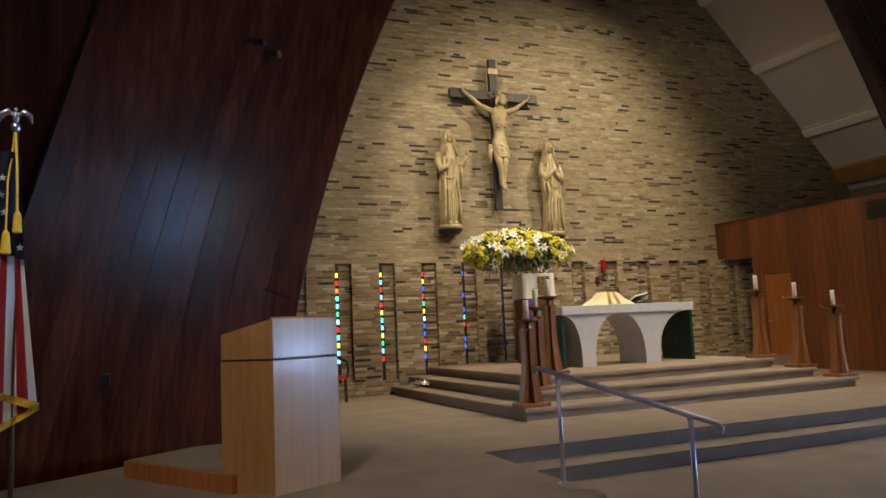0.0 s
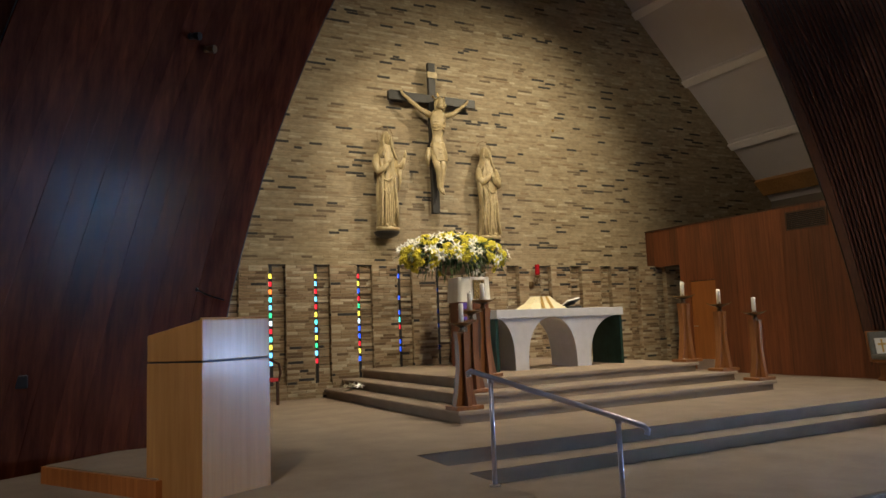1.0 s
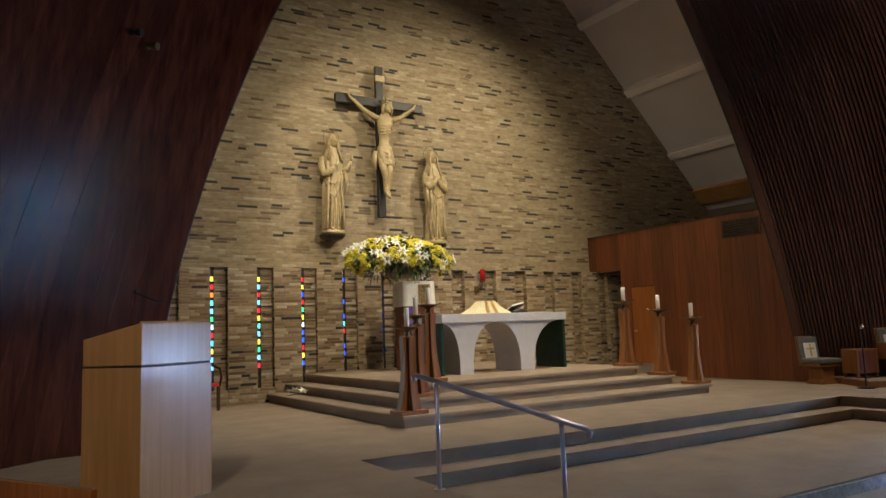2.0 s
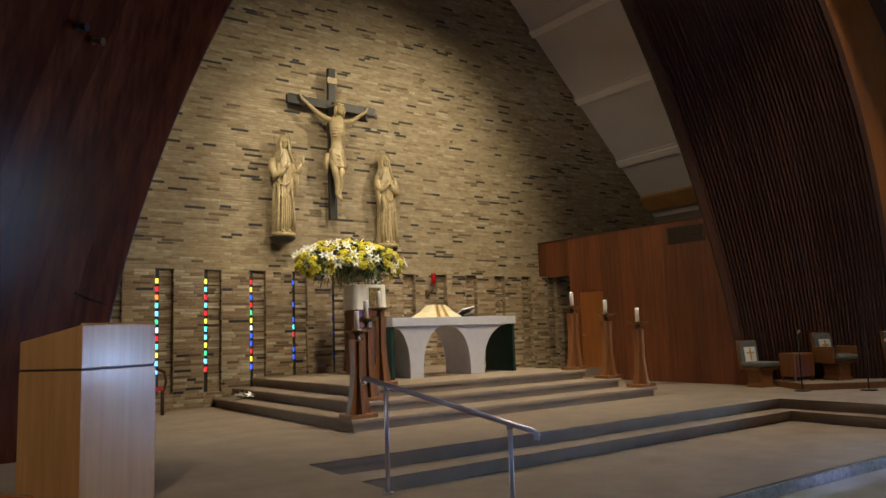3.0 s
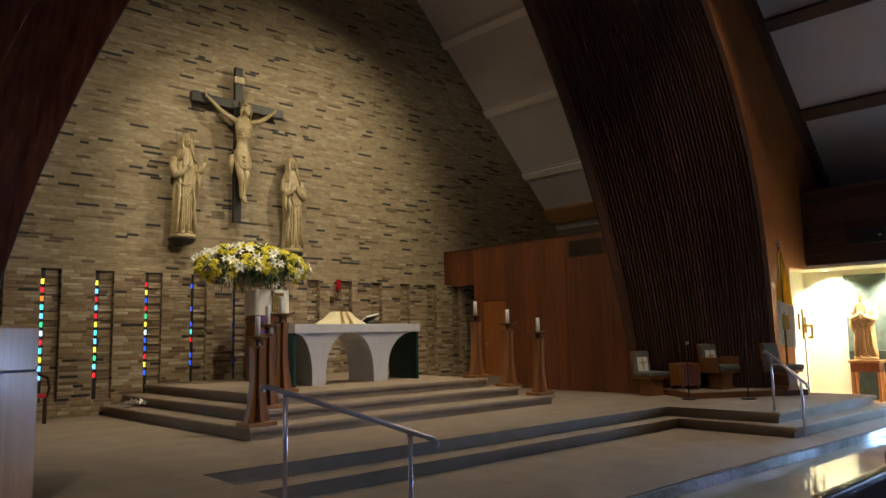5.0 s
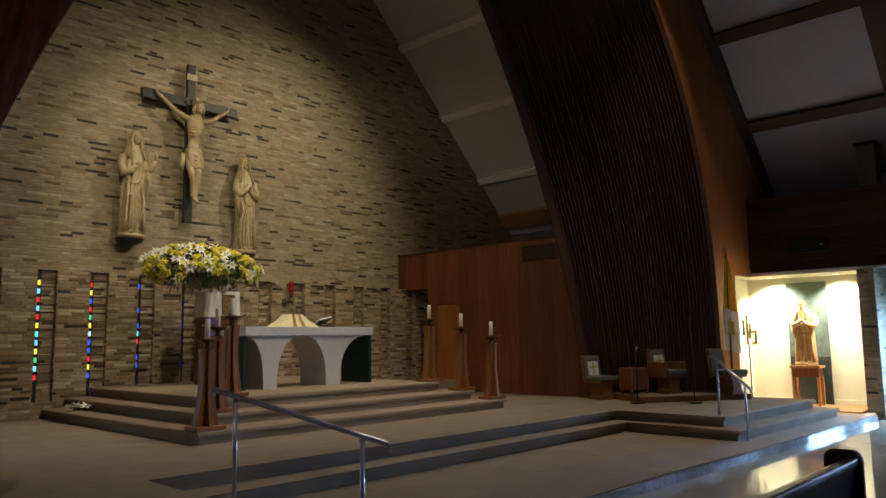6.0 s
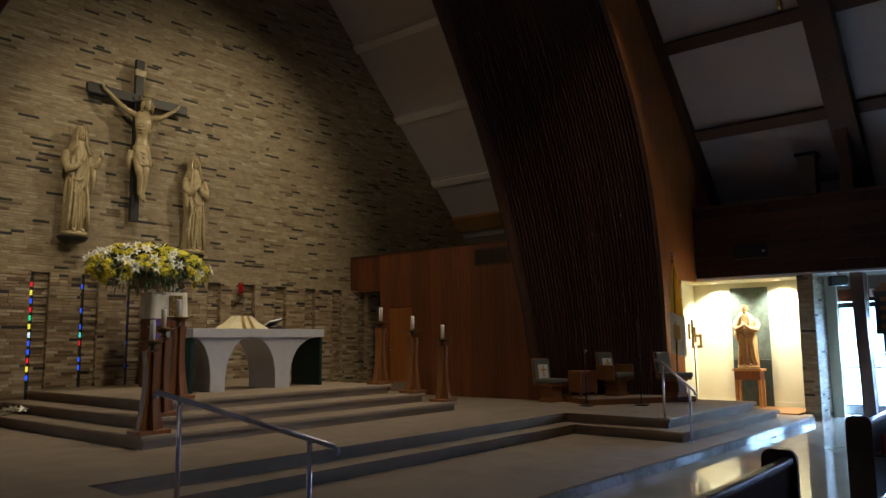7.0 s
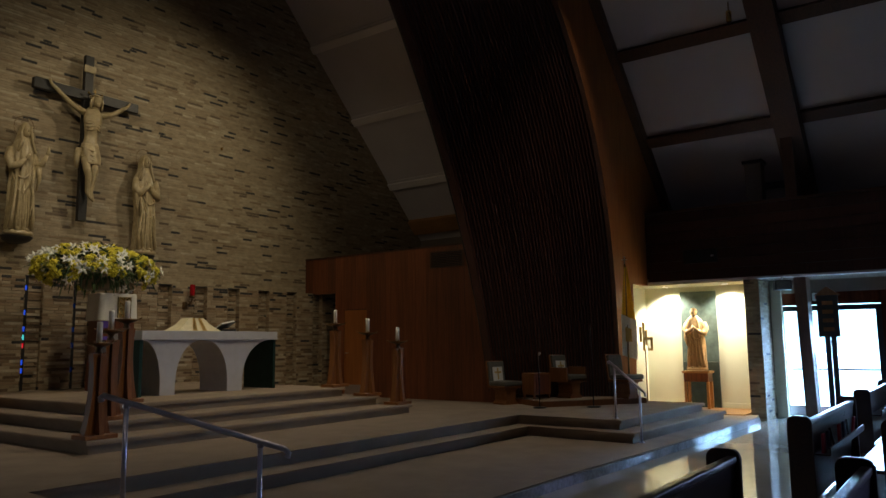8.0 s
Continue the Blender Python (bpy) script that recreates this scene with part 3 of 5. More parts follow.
# beside the door stands a passage where the piers run on
for y0, y1, z0 in ((7.9, 11.48, Z3), (11.48, 12.22, 2.51), (12.22, 12.52, Z3), (12.52, 13.58, 2.93)):
    part("core", box(B(), 13.68, 13.78, y0, y1, z0, 3.80), BLACK_WOOD, part_wall)
    n = max(1, round((y1 - y0) / 0.3))
    for k in range(n):
        part("board", box(B(), 13.65, 13.679, y0 + (y1 - y0) * k / n + 0.002, y0 + (y1 - y0) * (k + 1) / n - 0.002, z0, 3.82), PANEL_WOOD, part_wall)
part("core", box(B(), 13.70, 13.78, 11.48, 12.22, Z3, 2.51), BLACK_WOOD, part_wall)
part("cap", box(B(), 13.62, 13.82, 7.9, 13.58, 3.82, 3.85, 0.004), RIB_WOOD, part_wall)
# out-of-view infill behind partition and arch, added to close the shell
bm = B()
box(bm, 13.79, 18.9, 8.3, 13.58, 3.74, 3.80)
structure("ceiling_sacristy", bm, DARK_WALL, "dark flat roof closing the unseen sacristy", "ceiling")
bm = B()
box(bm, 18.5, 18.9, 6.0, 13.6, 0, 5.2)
structure("wall_east_rear", bm, DARK_WALL, "dark plaster side wall closing the shell against outside light", "wall")
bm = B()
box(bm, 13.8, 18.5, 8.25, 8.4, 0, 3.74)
structure("wall_sacristy", bm, DARK_WALL, "unseen dark plaster wall closing the gap behind the arch", "wall")

# statue alcove and glazed entrance in the east side wall
bm = B()
box(bm, 18.0, 18.15, 3.2, 7.0, 0, 3.1)
box(bm, 16.0, 18.0, 6.27, 6.45, 0, 3.1)
structure("wall_alcove", bm, CREAM_WALL, "cream plaster alcove walls", "wall")
bm = B()
box(bm, 16.04, 16.10, 5.93, 6.26, Z1, 2.94)
structure("trim_alcove", bm, GOLD_WOOD, "honey wood jamb of the alcove", "trim")
bm = B()
box(bm, 17.02, 18.15, 3.73, 6.26, 2.94, 3.1)
box(bm, 16.0, 17.02, 5.93, 6.26, 2.94, 3.1)
structure("ceiling_alcove", bm, CREAM_WALL, "cream alcove ceiling", "ceiling")
bm = B()
box(bm, 16.6, 18.0, 3.74, 6.26, 0.004, 0.16)
structure("floor_alcove", bm, GOLD_WOOD, "honey wood alcove floor", "floor")
bm = B()
box(bm, 17.97, 17.998, 3.75, 4.57, 0.16, 0.27, 0.006)
box(bm, 17.97, 17.998, 5.42, 6.25, 0.16, 0.27, 0.006)
structure("baseboard", bm, CREAM_WALL, "cream painted baseboard", "baseboard")
pier = thing("wall_pier", (0, 0, 0), "tan thin brick pier beside the entrance", "wall", kind="structure")
part("core", box(B(), 17.02, 18.3, 3.42, 3.72, 0, 2.96), MORTAR, pier)
side_bricks = Bricks()
courses(3.42, 3.72, 0.0, 2.96, lambda a, z, l, h: side_bricks.add(Vector((17.021, 3.42 + 3.72 - a, z)), -EY, EZ, -EX, l, h, 0.010))
courses(17.02, 18.3, 0.0, 2.96, lambda a, z, l, h: side_bricks.add(Vector((a, 3.421, z)), EX, EZ, -EY, l, h, 0.010))
ob = side_bricks.build("bricks", BRICK)
ob.parent = pier
tagged(ob, kind="stuff")

fascia = thing("gallery_fascia", (0, 0, 0), "dark brown horizontal boards over the side aisle", "wall", kind="structure")
part("core", box(B(), 17.03, 17.3, -16, 6.0, 3.02, 4.58), BLACK_WOOD, fascia)
for k in range(7):
    part("board", box(B(), 17.0, 17.03, -16, 5.81, 3.02 + 0.222 * k, 3.02 + 0.222 * k + 0.212, 0.006), SLAT_WOOD, fascia)
part("lip", box(B(), 16.98, 17.3, -16, 6.0, 2.975, 3.015), CEILING, fascia, "pale bottom edge")
part("shelf", box(B(), 17.0, 18.9, -16, 6.0, 4.58, 4.64), RIB_WOOD, fascia)
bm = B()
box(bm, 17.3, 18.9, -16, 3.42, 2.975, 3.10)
structure("ceiling_aisle", bm, DARK_WALL, "dark low aisle ceiling", "ceiling")
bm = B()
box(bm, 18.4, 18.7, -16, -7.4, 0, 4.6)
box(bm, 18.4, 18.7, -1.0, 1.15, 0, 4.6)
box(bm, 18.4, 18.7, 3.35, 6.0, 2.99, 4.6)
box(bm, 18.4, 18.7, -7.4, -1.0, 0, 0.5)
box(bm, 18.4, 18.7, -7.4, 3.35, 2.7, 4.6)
structure("wall_east", bm, DARK_WALL, "dark brick-red side wall with openings", "wall")

# ---------------------------------------------------------------- entrance doors and side windows
def glazed_door(y0, y1, name):
    d = thing(name, (18.45, 0, 0), "dark framed glass entrance door with a middle rail", "door", kind="structure")
    f = B()
    box(f, 0, 0.06, y0, y0 + 0.11, 0.01, 2.42)
    box(f, 0, 0.06, y1 - 0.11, y1, 0.01, 2.42)
    box(f, 0, 0.06, y0 + 0.11, y1 - 0.11, 2.30, 2.42)
    box(f, 0, 0.06, y0 + 0.11, y1 - 0.11, 0.01, 0.24)
    part("door_frame", f, BLACK, d)
    part("middle_rail", box(B(), -0.004, 0.05, y0 + 0.11, y1 - 0.11, 1.01, 1.05), STEEL, d, "slim metal push bar")
    part("kick_plate", box(B(), -0.006, -0.001, y0 + 0.04, y1 - 0.04, 0.03, 0.22), STEEL, d, "brushed metal kick plate")
    p = part("pane", box(B(), 0.02, 0.03, y0 + 0.11, y1 - 0.11, 0.24, 2.30), CLEAR, d)
    p.visible_shadow = False
    return d


glazed_door(2.34, 3.36, "door_1")
glazed_door(1.34, 2.33, "door_2")
bm = B()
box(bm, 18.40, 18.62, 1.2, 3.38, 2.43, 2.70)
box(bm, 18.40, 18.62, 1.15, 1.335, 0, 2.43)
structure("trim_entrance", bm, RED_WOOD, "dark red frame round the entrance doors", "trim")
for k in range(3):
    y0 = -7.35 + 2.12 * k
    w = thing(f"window_{k + 1}", (18.45, 0, 0), "tall clear side aisle window in a dark frame", "window", "side aisle windows", kind="structure")
    f = B()
    for a, b, c, d in ((y0, y0 + 0.08, 0.5, 2.7), (y0 + 2.03, y0 + 2.11, 0.5, 2.7), (y0 + 0.08, y0 + 2.03, 0.5, 0.58), (y0 + 0.08, y0 + 2.03, 2.62, 2.7)):
        box(f, 0, 0.1, a, b, c, d)
    part("window_frame", f, BLACK, w)
    p = part("pane", box(B(), 0.04, 0.05, y0 + 0.08, y0 + 2.03, 0.58, 2.62), CLEAR, w)
    p.visible_shadow = False

# door and grille in the cedar partition
door = thing("door_3", (13.658, 11.85, Z3), "plain orange-brown wooden door with a grey plate at its foot", "door", kind="structure")
part("leaf", box(B(), 0, 0.038, -0.365, 0.365, 0.0, 2.045, 0.004), DOOR_WOOD, door)
part("kick_plate", box(B(), -0.004, 0.001, -0.34, 0.34, 0.01, 0.27), STEEL, door, "grey metal kick plate")
part("door_handle", tube(B(), [(-0.001, 0.29, 1.02), (-0.05, 0.29, 1.02), (-0.05, 0.20, 1.02)], 0.011), STEEL, door)
vent = thing("air_vent", (13.64, 9.11, 3.53), "dark louvred air grille set in the wooden partition", "vent")
part("frame", box(B(), -0.012, 0.005, -0.46, 0.46, -0.19, 0.19, 0.004), RIB_WOOD, vent)
for k in range(9):
    part("louvre", box(B(), -0.022, -0.013, -0.42, 0.42, -0.165 + 0.037 * k, -0.143 + 0.037 * k), BLACK, vent)

# ---------------------------------------------------------------- lectern and its step
lect = thing("lectern", (1.525, 5.615, Z3), "pale maple wooden lectern with a sloping top", "lectern")
LA, LB, LD, LC = (0, 0), (0.59, 0.29), (0.24, 0.77), (-0.345, 0.415)


def inset(pts, k):
    cx, cy = sum(p[0] for p in pts) / 4, sum(p[1] for p in pts) / 4
    return [(cx + (x - cx) * k, cy + (y - cy) * k) for x, y in pts]


part("body", prism(B(), [LA, LB, LD, LC], 0.0, 1.026, 0.004), LECTERN_WOOD, lect)
part("groove", prism(B(), inset([LA, LB, LD, LC], 0.975), 1.026, 1.04), BLACK_WOOD, lect, "dark recessed joint")
bm = B()
outline = [LA, LB, LD, LC]
lo = [bm.verts.new((x, y, 1.04)) for x, y in outline]
hi = [bm.verts.new((x, y, z)) for (x, y), z in zip(outline, (1.357, 1.357, 1.245, 1.245))]
bm.faces.new(hi)
bm.faces.new(lo[::-1])
for i in range(4):
    bm.faces.new((lo[i], lo[(i + 1) % 4], hi[(i + 1) % 4], hi[i]))
soften(part("desk", bm, LECTERN_WOOD, lect), 0.006)
part("lip", tube(B(), [(-0.004, 0.02, 1.36), (0.585, 0.31, 1.36)], 0.009), LECTERN_WOOD, lect)
step = thing("lectern_step", (0, 0, Z3), "low wooden reader's step with a carpeted top", "step")
STEP_OUT = [(0.45, 7.27), (1.23, 5.87), (1.30, 5.93), (2.02, 6.55), (1.50, 7.75), (1.06, 7.72)]
part("frame", prism(B(), STEP_OUT, 0, 0.145, 0.004), FACE_WOOD, step)
part("carpet_top", prism(B(), [(0.49, 7.26), (1.24, 5.92), (1.98, 6.55), (1.48, 7.71), (1.07, 7.68)], 0.1451, 0.155, 0.003), CARPET, step)

# ---------------------------------------------------------------- altar
altar = thing("altar", (6.76, 9.75, D3), "pale grey stone altar on two flared arched supports", "altar")
AL, AD, AH = 2.61, 0.85, 0.98
soften(part("mensa", box(B(), 0, AL, 0, AD, AH - 0.14, AH), WHITE_STONE, altar, "thick pale stone slab"), 0.006)


def flare(x0, x1, left, right, name):
    """A support that curves out into the slab on both sides."""
    pts, n, top = [], 14, AH - 0.141
    for k in range(n + 1):
        a = k / n
        pts.append((x1 + right * (1 - math.cos(a * math.pi / 2)) ** 1.15, top * (0.12 + 0.88 * math.sin(a * math.pi / 2) ** 1.0)))
    right_side = [(x1, 0)] + pts
    pts = []
    for k in range(n + 1):
        a = k / n
        pts.append((x0 - left * (1 - math.cos(a * math.pi / 2)) ** 1.15, top * (0.12 + 0.88 * math.sin(a * math.pi / 2))))
    outline = right_side + pts[::-1] + [(x0, 0)]
    return part(name, profile_y(B(), outline, 0.06, AD - 0.06), WHITE_STONE, altar)


flare(0.36, 0.62, 0.33, 0.47, "support")
flare(1.60, 1.90, 0.47, 0.62, "support")
for x in (-0.002, AL - 0.05):
    part("end_panel", box(B(), x, x + 0.052, 0.05, AD - 0.02, 0, AH - 0.142), GREEN_STONE, altar, "dark green polished end panel")

veil = thing("veiled_chalice", (7.80, 10.0, D3 + AH), "cream brocade chalice veil with gold bands on the altar", "chalice")
bm = B()
pts_lo, pts_hi = [(-0.40, -0.20), (0.40, -0.20), (0.40, 0.20), (-0.40, 0.20)], [(-0.14, -0.09), (0.14, -0.09), (0.14, 0.09), (-0.14, 0.09)]
lo, mid, hi = [[bm.verts.new((x, y, z)) for x, y in q] for q, z in ((pts_lo, 0.003), ([(x * 0.62, y * 0.68) for x, y in pts_lo], 0.10), (pts_hi, 0.21))]
for a, b in ((lo, mid), (mid, hi)):
    for i in range(4):
        bm.faces.new((a[i], a[(i + 1) % 4], b[(i + 1) % 4], b[i]))
bm.faces.new(hi)
bm.faces.new(lo[::-1])
part("cloth", bm, CLOTH_CREAM, veil)
bm = B()
for x0, x1 in ((-0.075, -0.03), (0.03, 0.075)):
    vs = [bm.verts.new(p) for p in ((x0 * 1.7, -0.205, 0.006), (x1 * 1.7, -0.205, 0.006), (x1, -0.095, 0.213), (x0, -0.095, 0.213), (x0, -0.085, 0.213), (x1, -0.085, 0.213))]
    bm.faces.new((vs[0], vs[1], vs[2], vs[3]))
    bm.faces.new((vs[3], vs[2], vs[5], vs[4]))
bmesh.ops.solidify(bm, geom=bm.faces[:], thickness=-0.004)
part("band", bm, CLOTH_GOLD, veil, "gold embroidered bands")
missal = thing("missal", (8.47, 10.05, D3 + AH), "open book on a small tilted stand", "book", turn=8)
part("stand", box(B(), -0.16, 0.16, -0.10, 0.12, 0.001, 0.04, 0.004), BLACK_WOOD, missal)
bm = box(B(), -0.15, 0.15, -0.10, 0.10, 0.0, 0.03, 0.006)
bmesh.ops.transform(bm, matrix=pose(0, 0, 0.10, -26, -10, 0), verts=bm.verts)
part("pages", bm, CLOTH_WHITE, missal)
bm = box(B(), -0.16, 0.16, -0.11, 0.11, -0.014, -0.001)
bmesh.ops.transform(bm, matrix=pose(0, 0, 0.10, -26, -10, 0), verts=bm.verts)
part("cover", bm, BLACK_WOOD, missal)

# ---------------------------------------------------------------- candle stands
def candle_stand(at, turn):
    c = thing("candle_stand", at, "walnut floor candle stand with a white pillar candle", "candlestick", "candle stands beside the altar", turn)
    soften(part("foot", box(B(), -0.20, 0.20, -0.16, 0.16, 0, 0.05), STAND_WOOD, c), 0.008)
    for sx in (-1, 1):
        out = []
        for k in range(15):
            f = k / 14
            w = 0.055 + 0.10 * (1 - f) ** 2.2 + 0.045 * f ** 3
            out.append((sx * w, 0.05 + 0.94 * f))
        inner = [(sx * 0.006, z) for _, z in out[::-1]]
        part("upright", profile_y(B(), out + inner, -0.055, 0.055), STAND_WOOD, c)
    for sy in (-1, 1):
        b = profile_y(B(), [(0.05, 0.05), (0.10, 0.05), (0.045, 0.5), (0.055, 0.97), (0.0, 0.97), (0.0, 0.05)], -0.03, 0.03)
        bmesh.ops.transform(b, matrix=pose(0, sy * 0.05, 0, 0, 0, sy * 90), verts=b.verts)
        part("fin", b, STAND_WOOD, c)
    part("collar", lathe(B(), [(0.035, 0.985), (0.05, 1.0), (0.03, 1.03), (0.045, 1.06)], 14), BRONZE, c, "bronze collar", True)
    part("drip_pan", lathe(B(), [(0.03, 1.06), (0.09, 1.075), (0.155, 1.10), (0.165, 1.115), (0.15, 1.112), (0.04, 1.085)], 20), BRONZE, c, "shallow bronze pan", True)
    for k in range(4):
        a = math.pi / 4 + k * math.pi / 2
        part("prong", tube(B(), [(0.10 * math.cos(a), 0.10 * math.sin(a), 1.09), (0.17 * math.cos(a), 0.17 * math.sin(a), 1.12), (0.2 * math.cos(a), 0.2 * math.sin(a), 1.135)], 0.008, 6), BRONZE, c)
    part("candle", lathe(B(), [(0.034, 1.088), (0.034, 1.34), (0.030, 1.362), (0.010, 1.36)], 16), WAX, c, "white wax candle", True)
    part("wick", tube(B(), [(0, 0, 1.358), (0.003, 0, 1.385)], 0.003, 5), BLACK, c)
    return c


first = candle_stand((10.82, 8.20, D1), 0)
for x, y, z in ((10.46, 8.60, D2), (10.08, 9.03, D3), (5.24, 8.20, D1), (5.63, 8.63, D2), (6.09, 9.05, D3)):
    copy_thing(first, pose(x, y, z))

# ---------------------------------------------------------------- handrails
def handrail(at, start, posts, end):
    r = thing("handrail", at, "polished steel handrail beside the carpeted steps", "handrail", "sanctuary handrails")
    o = Vector(at)
    s, e = Vector(start) - o, Vector(end) - o
    d = (e - s).normalized()
    part("rail", tube(B(), [s + Vector((0, 0, -0.05)) - d * 0.01, s - d * 0.02 + Vector((0, 0, -0.02)), s, e, e + d * 0.03 + Vector((0, 0, -0.02)), e + d * 0.02 + Vector((0, 0, -0.055))], 0.021, 14), STEEL, r, "", True)
    for p, top in posts:
        q = Vector(p) - o
        part("post", tube(B(), [q, Vector((q.x, q.y, top - o.z))], 0.018, 12), STEEL, r, "", True)
        part("flange", lathe(B(), [(0.045, q.z + 0.001), (0.045, q.z + 0.012), (0.02, q.z + 0.016)], 16, q.x, q.y), STEEL, r)
        part("bracket", tube(B(), [(q.x, q.y, top - o.z - 0.03), (q.x, q.y, top - o.z)], 0.026, 10), STEEL, r)
    return r


handrail((3.53, 4.71, Z3), (3.43, 4.86, 1.325), [((3.53, 4.72, Z3), 1.262), ((4.10, 3.93, Z1), 0.975)], (4.205, 3.79, 0.932))
handrail((11.88, 4.55, Z3), (11.86, 4.62, 1.36), [((11.86, 4.53, Z3), 1.29), ((11.64, 4.03, Z1), 0.955)], (11.61, 3.95, 0.90))

# ---------------------------------------------------------------- crucifix and carved figures on the wall
cross = thing("crucifix", (7.653, 13.36, 4.06), "black wooden cross with a pale carved figure on the brick wall", "crucifix")
soften(part("upright", box(B(), -0.085, 0.085, 0.0, 0.10, 0.0, 3.28), BLACK_WOOD, cross), 0.01)
soften(part("crossbeam", box(B(), -1.03, 1.05, -0.012, 0.088, 2.37, 2.56), BLACK_WOOD, cross), 0.01)
part("wall_mount", box(B(), -0.05, 0.05, 0.10, 0.235, 1.2, 1.5), BLACK_WOOD, cross)
soften(part("title_scroll", box(B(), -0.12, 0.12, -0.03, -0.001, 2.93, 3.07), STATUE, cross, "small tan scroll board"), 0.012)


def loft(bm, rings, seg=28):
    """Rings of (cx, cy, cz, rx, ry) with an optional ripple of (count, depth, phase)."""
    rows = []
    for cx, cy, cz, rx, ry, *rip in rings:
        n, d, ph = rip if rip else (0, 0, 0)
        row = []
        for i in range(seg):
            a = 2 * math.pi * i / seg
            k = 1 + d * math.sin(n * a + ph) + 0.5 * d * math.sin((2 * n - 3) * a - 1.7 * ph)
            row.append(bm.verts.new((cx + rx * k * math.cos(a), cy + ry * k * math.sin(a), cz)))
        rows.append(row)
    for a, b in zip(rows, rows[1:]):
        for i in range(seg):
            bm.faces.new((a[i], a[(i + 1) % seg], b[(i + 1) % seg], b[i]))
    bm.faces.new(rows[0][::-1])
    bm.faces.new(rows[-1])
    return bm


def interp_rings(keys, n):
    """Smooth rings between a few key rings (z, cx, cy, rx, ry, ripple)."""
    out = []
    zs = [k[0] for k in keys]
    for i in range(n + 1):
        z = zs[0] + (zs[-1] - zs[0]) * i / n
        v = [float(np.interp(z, zs, [k[j] for k in keys])) for j in range(1, 6)]
        out.append((z, *v))
    return out


bm = B()
torso = interp_rings([(1.30, 0.03, -0.10, 0.155, 0.10, 0.0), (1.45, 0.03, -0.10, 0.15, 0.10, 0.0), (1.62, 0.03, -0.11, 0.12, 0.085, 0.0), (1.80, 0.04, -0.13, 0.155, 0.11, 0.0),
                      (1.98, 0.04, -0.14, 0.185, 0.12, 0.0), (2.12, 0.04, -0.12, 0.17, 0.09, 0.0), (2.22, 0.05, -0.12, 0.07, 0.07, 0.0)], 22)
loft(bm, [(cx, cy, z, rx, ry, 4, 0.03, 0.4) for z, cx, cy, rx, ry, r in torso], 24)
cloth = interp_rings([(1.08, 0.05, -0.13, 0.175, 0.12, 0.07), (1.3, 0.03, -0.11, 0.185, 0.125, 0.07), (1.48, 0.03, -0.10, 0.16, 0.105, 0.03)], 12)
loft(bm, [(cx, cy, z, rx, ry, 7, r, z * 9) for z, cx, cy, rx, ry, r in cloth], 36)
tube(bm, [(-0.17, -0.08, 1.38), (-0.20, -0.07, 1.2), (-0.19, -0.06, 0.98)], [0.05, 0.06, 0.03], 10)
tube(bm, [(-0.06, -0.12, 1.2), (-0.04, -0.19, 0.92), (-0.01, -0.17, 0.84), (0.01, -0.12, 0.55), (0.05, -0.13, 0.47), (0.06, -0.19, 0.40)], [0.085, 0.07, 0.062, 0.045, 0.04, 0.025], 12)
tube(bm, [(0.10, -0.12, 1.2), (0.09, -0.20, 0.92), (0.09, -0.17, 0.84), (0.07, -0.12, 0.55), (0.08, -0.15, 0.45), (0.09, -0.21, 0.37)], [0.085, 0.07, 0.062, 0.045, 0.04, 0.025], 12)
tube(bm, [(-0.12, -0.11, 2.08), (-0.38, -0.10, 2.20), (-0.62, -0.07, 2.40), (-0.74, -0.05, 2.50), (-0.77, -0.05, 2.58)], [0.07, 0.052, 0.038, 0.03, 0.02], 12)
tube(bm, [(0.19, -0.11, 2.08), (0.44, -0.10, 2.17), (0.66, -0.07, 2.34), (0.80, -0.05, 2.45), (0.84, -0.05, 2.52)], [0.07, 0.052, 0.038, 0.03, 0.02], 12)
ball(bm, (0.07, -0.20, 2.34), (0.085, 0.10, 0.125))
ball(bm, (0.07, -0.16, 2.36), (0.105, 0.105, 0.12))
ball(bm, (0.07, -0.255, 2.25), (0.05, 0.045, 0.06), 12)
for sx in (-1, 1):
    tube(bm, [(0.07 + sx * 0.07, -0.20, 2.42), (0.07 + sx * 0.105, -0.19, 2.30), (0.07 + sx * 0.10, -0.17, 2.16)], [0.03, 0.04, 0.018], 8)
    for k in range(4):
        tube(bm, [(0.04 + sx * 0.03, -0.245, 1.76 + 0.06 * k), (0.04 + sx * 0.11, -0.225, 1.73 + 0.065 * k), (0.04 + sx * 0.165, -0.17, 1.75 + 0.065 * k)], [0.010, 0.016, 0.008], 6)
tube(bm, [(0.07 + 0.108 * math.cos(t), -0.17 + 0.108 * math.sin(t), 2.415 + 0.012 * math.sin(5 * t)) for t in [2 * math.pi * k / 20 for k in range(21)]], 0.018, 6)
for k in range(3):
    tube(bm, [(-0.16, -0.13, 1.40 - 0.09 * k), (0.02, -0.235, 1.33 - 0.09 * k), (0.20, -0.13, 1.38 - 0.07 * k)], [0.015, 0.026, 0.015], 8)
figure = part("figure", bm, STATUE, cross, "pale carved figure", True)
for k in range(3):
    a = radians(60 * k - 60)
    part("halo_ray", tube(B(), [(0.07 + 0.1 * math.sin(a), -0.12, 2.44 + 0.05 * math.cos(a)), (0.07 + 0.17 * math.sin(a), -0.11, 2.44 + 0.13 * math.cos(a))], [0.012, 0.022], 6), GOLD, cross, "small gilded ray")


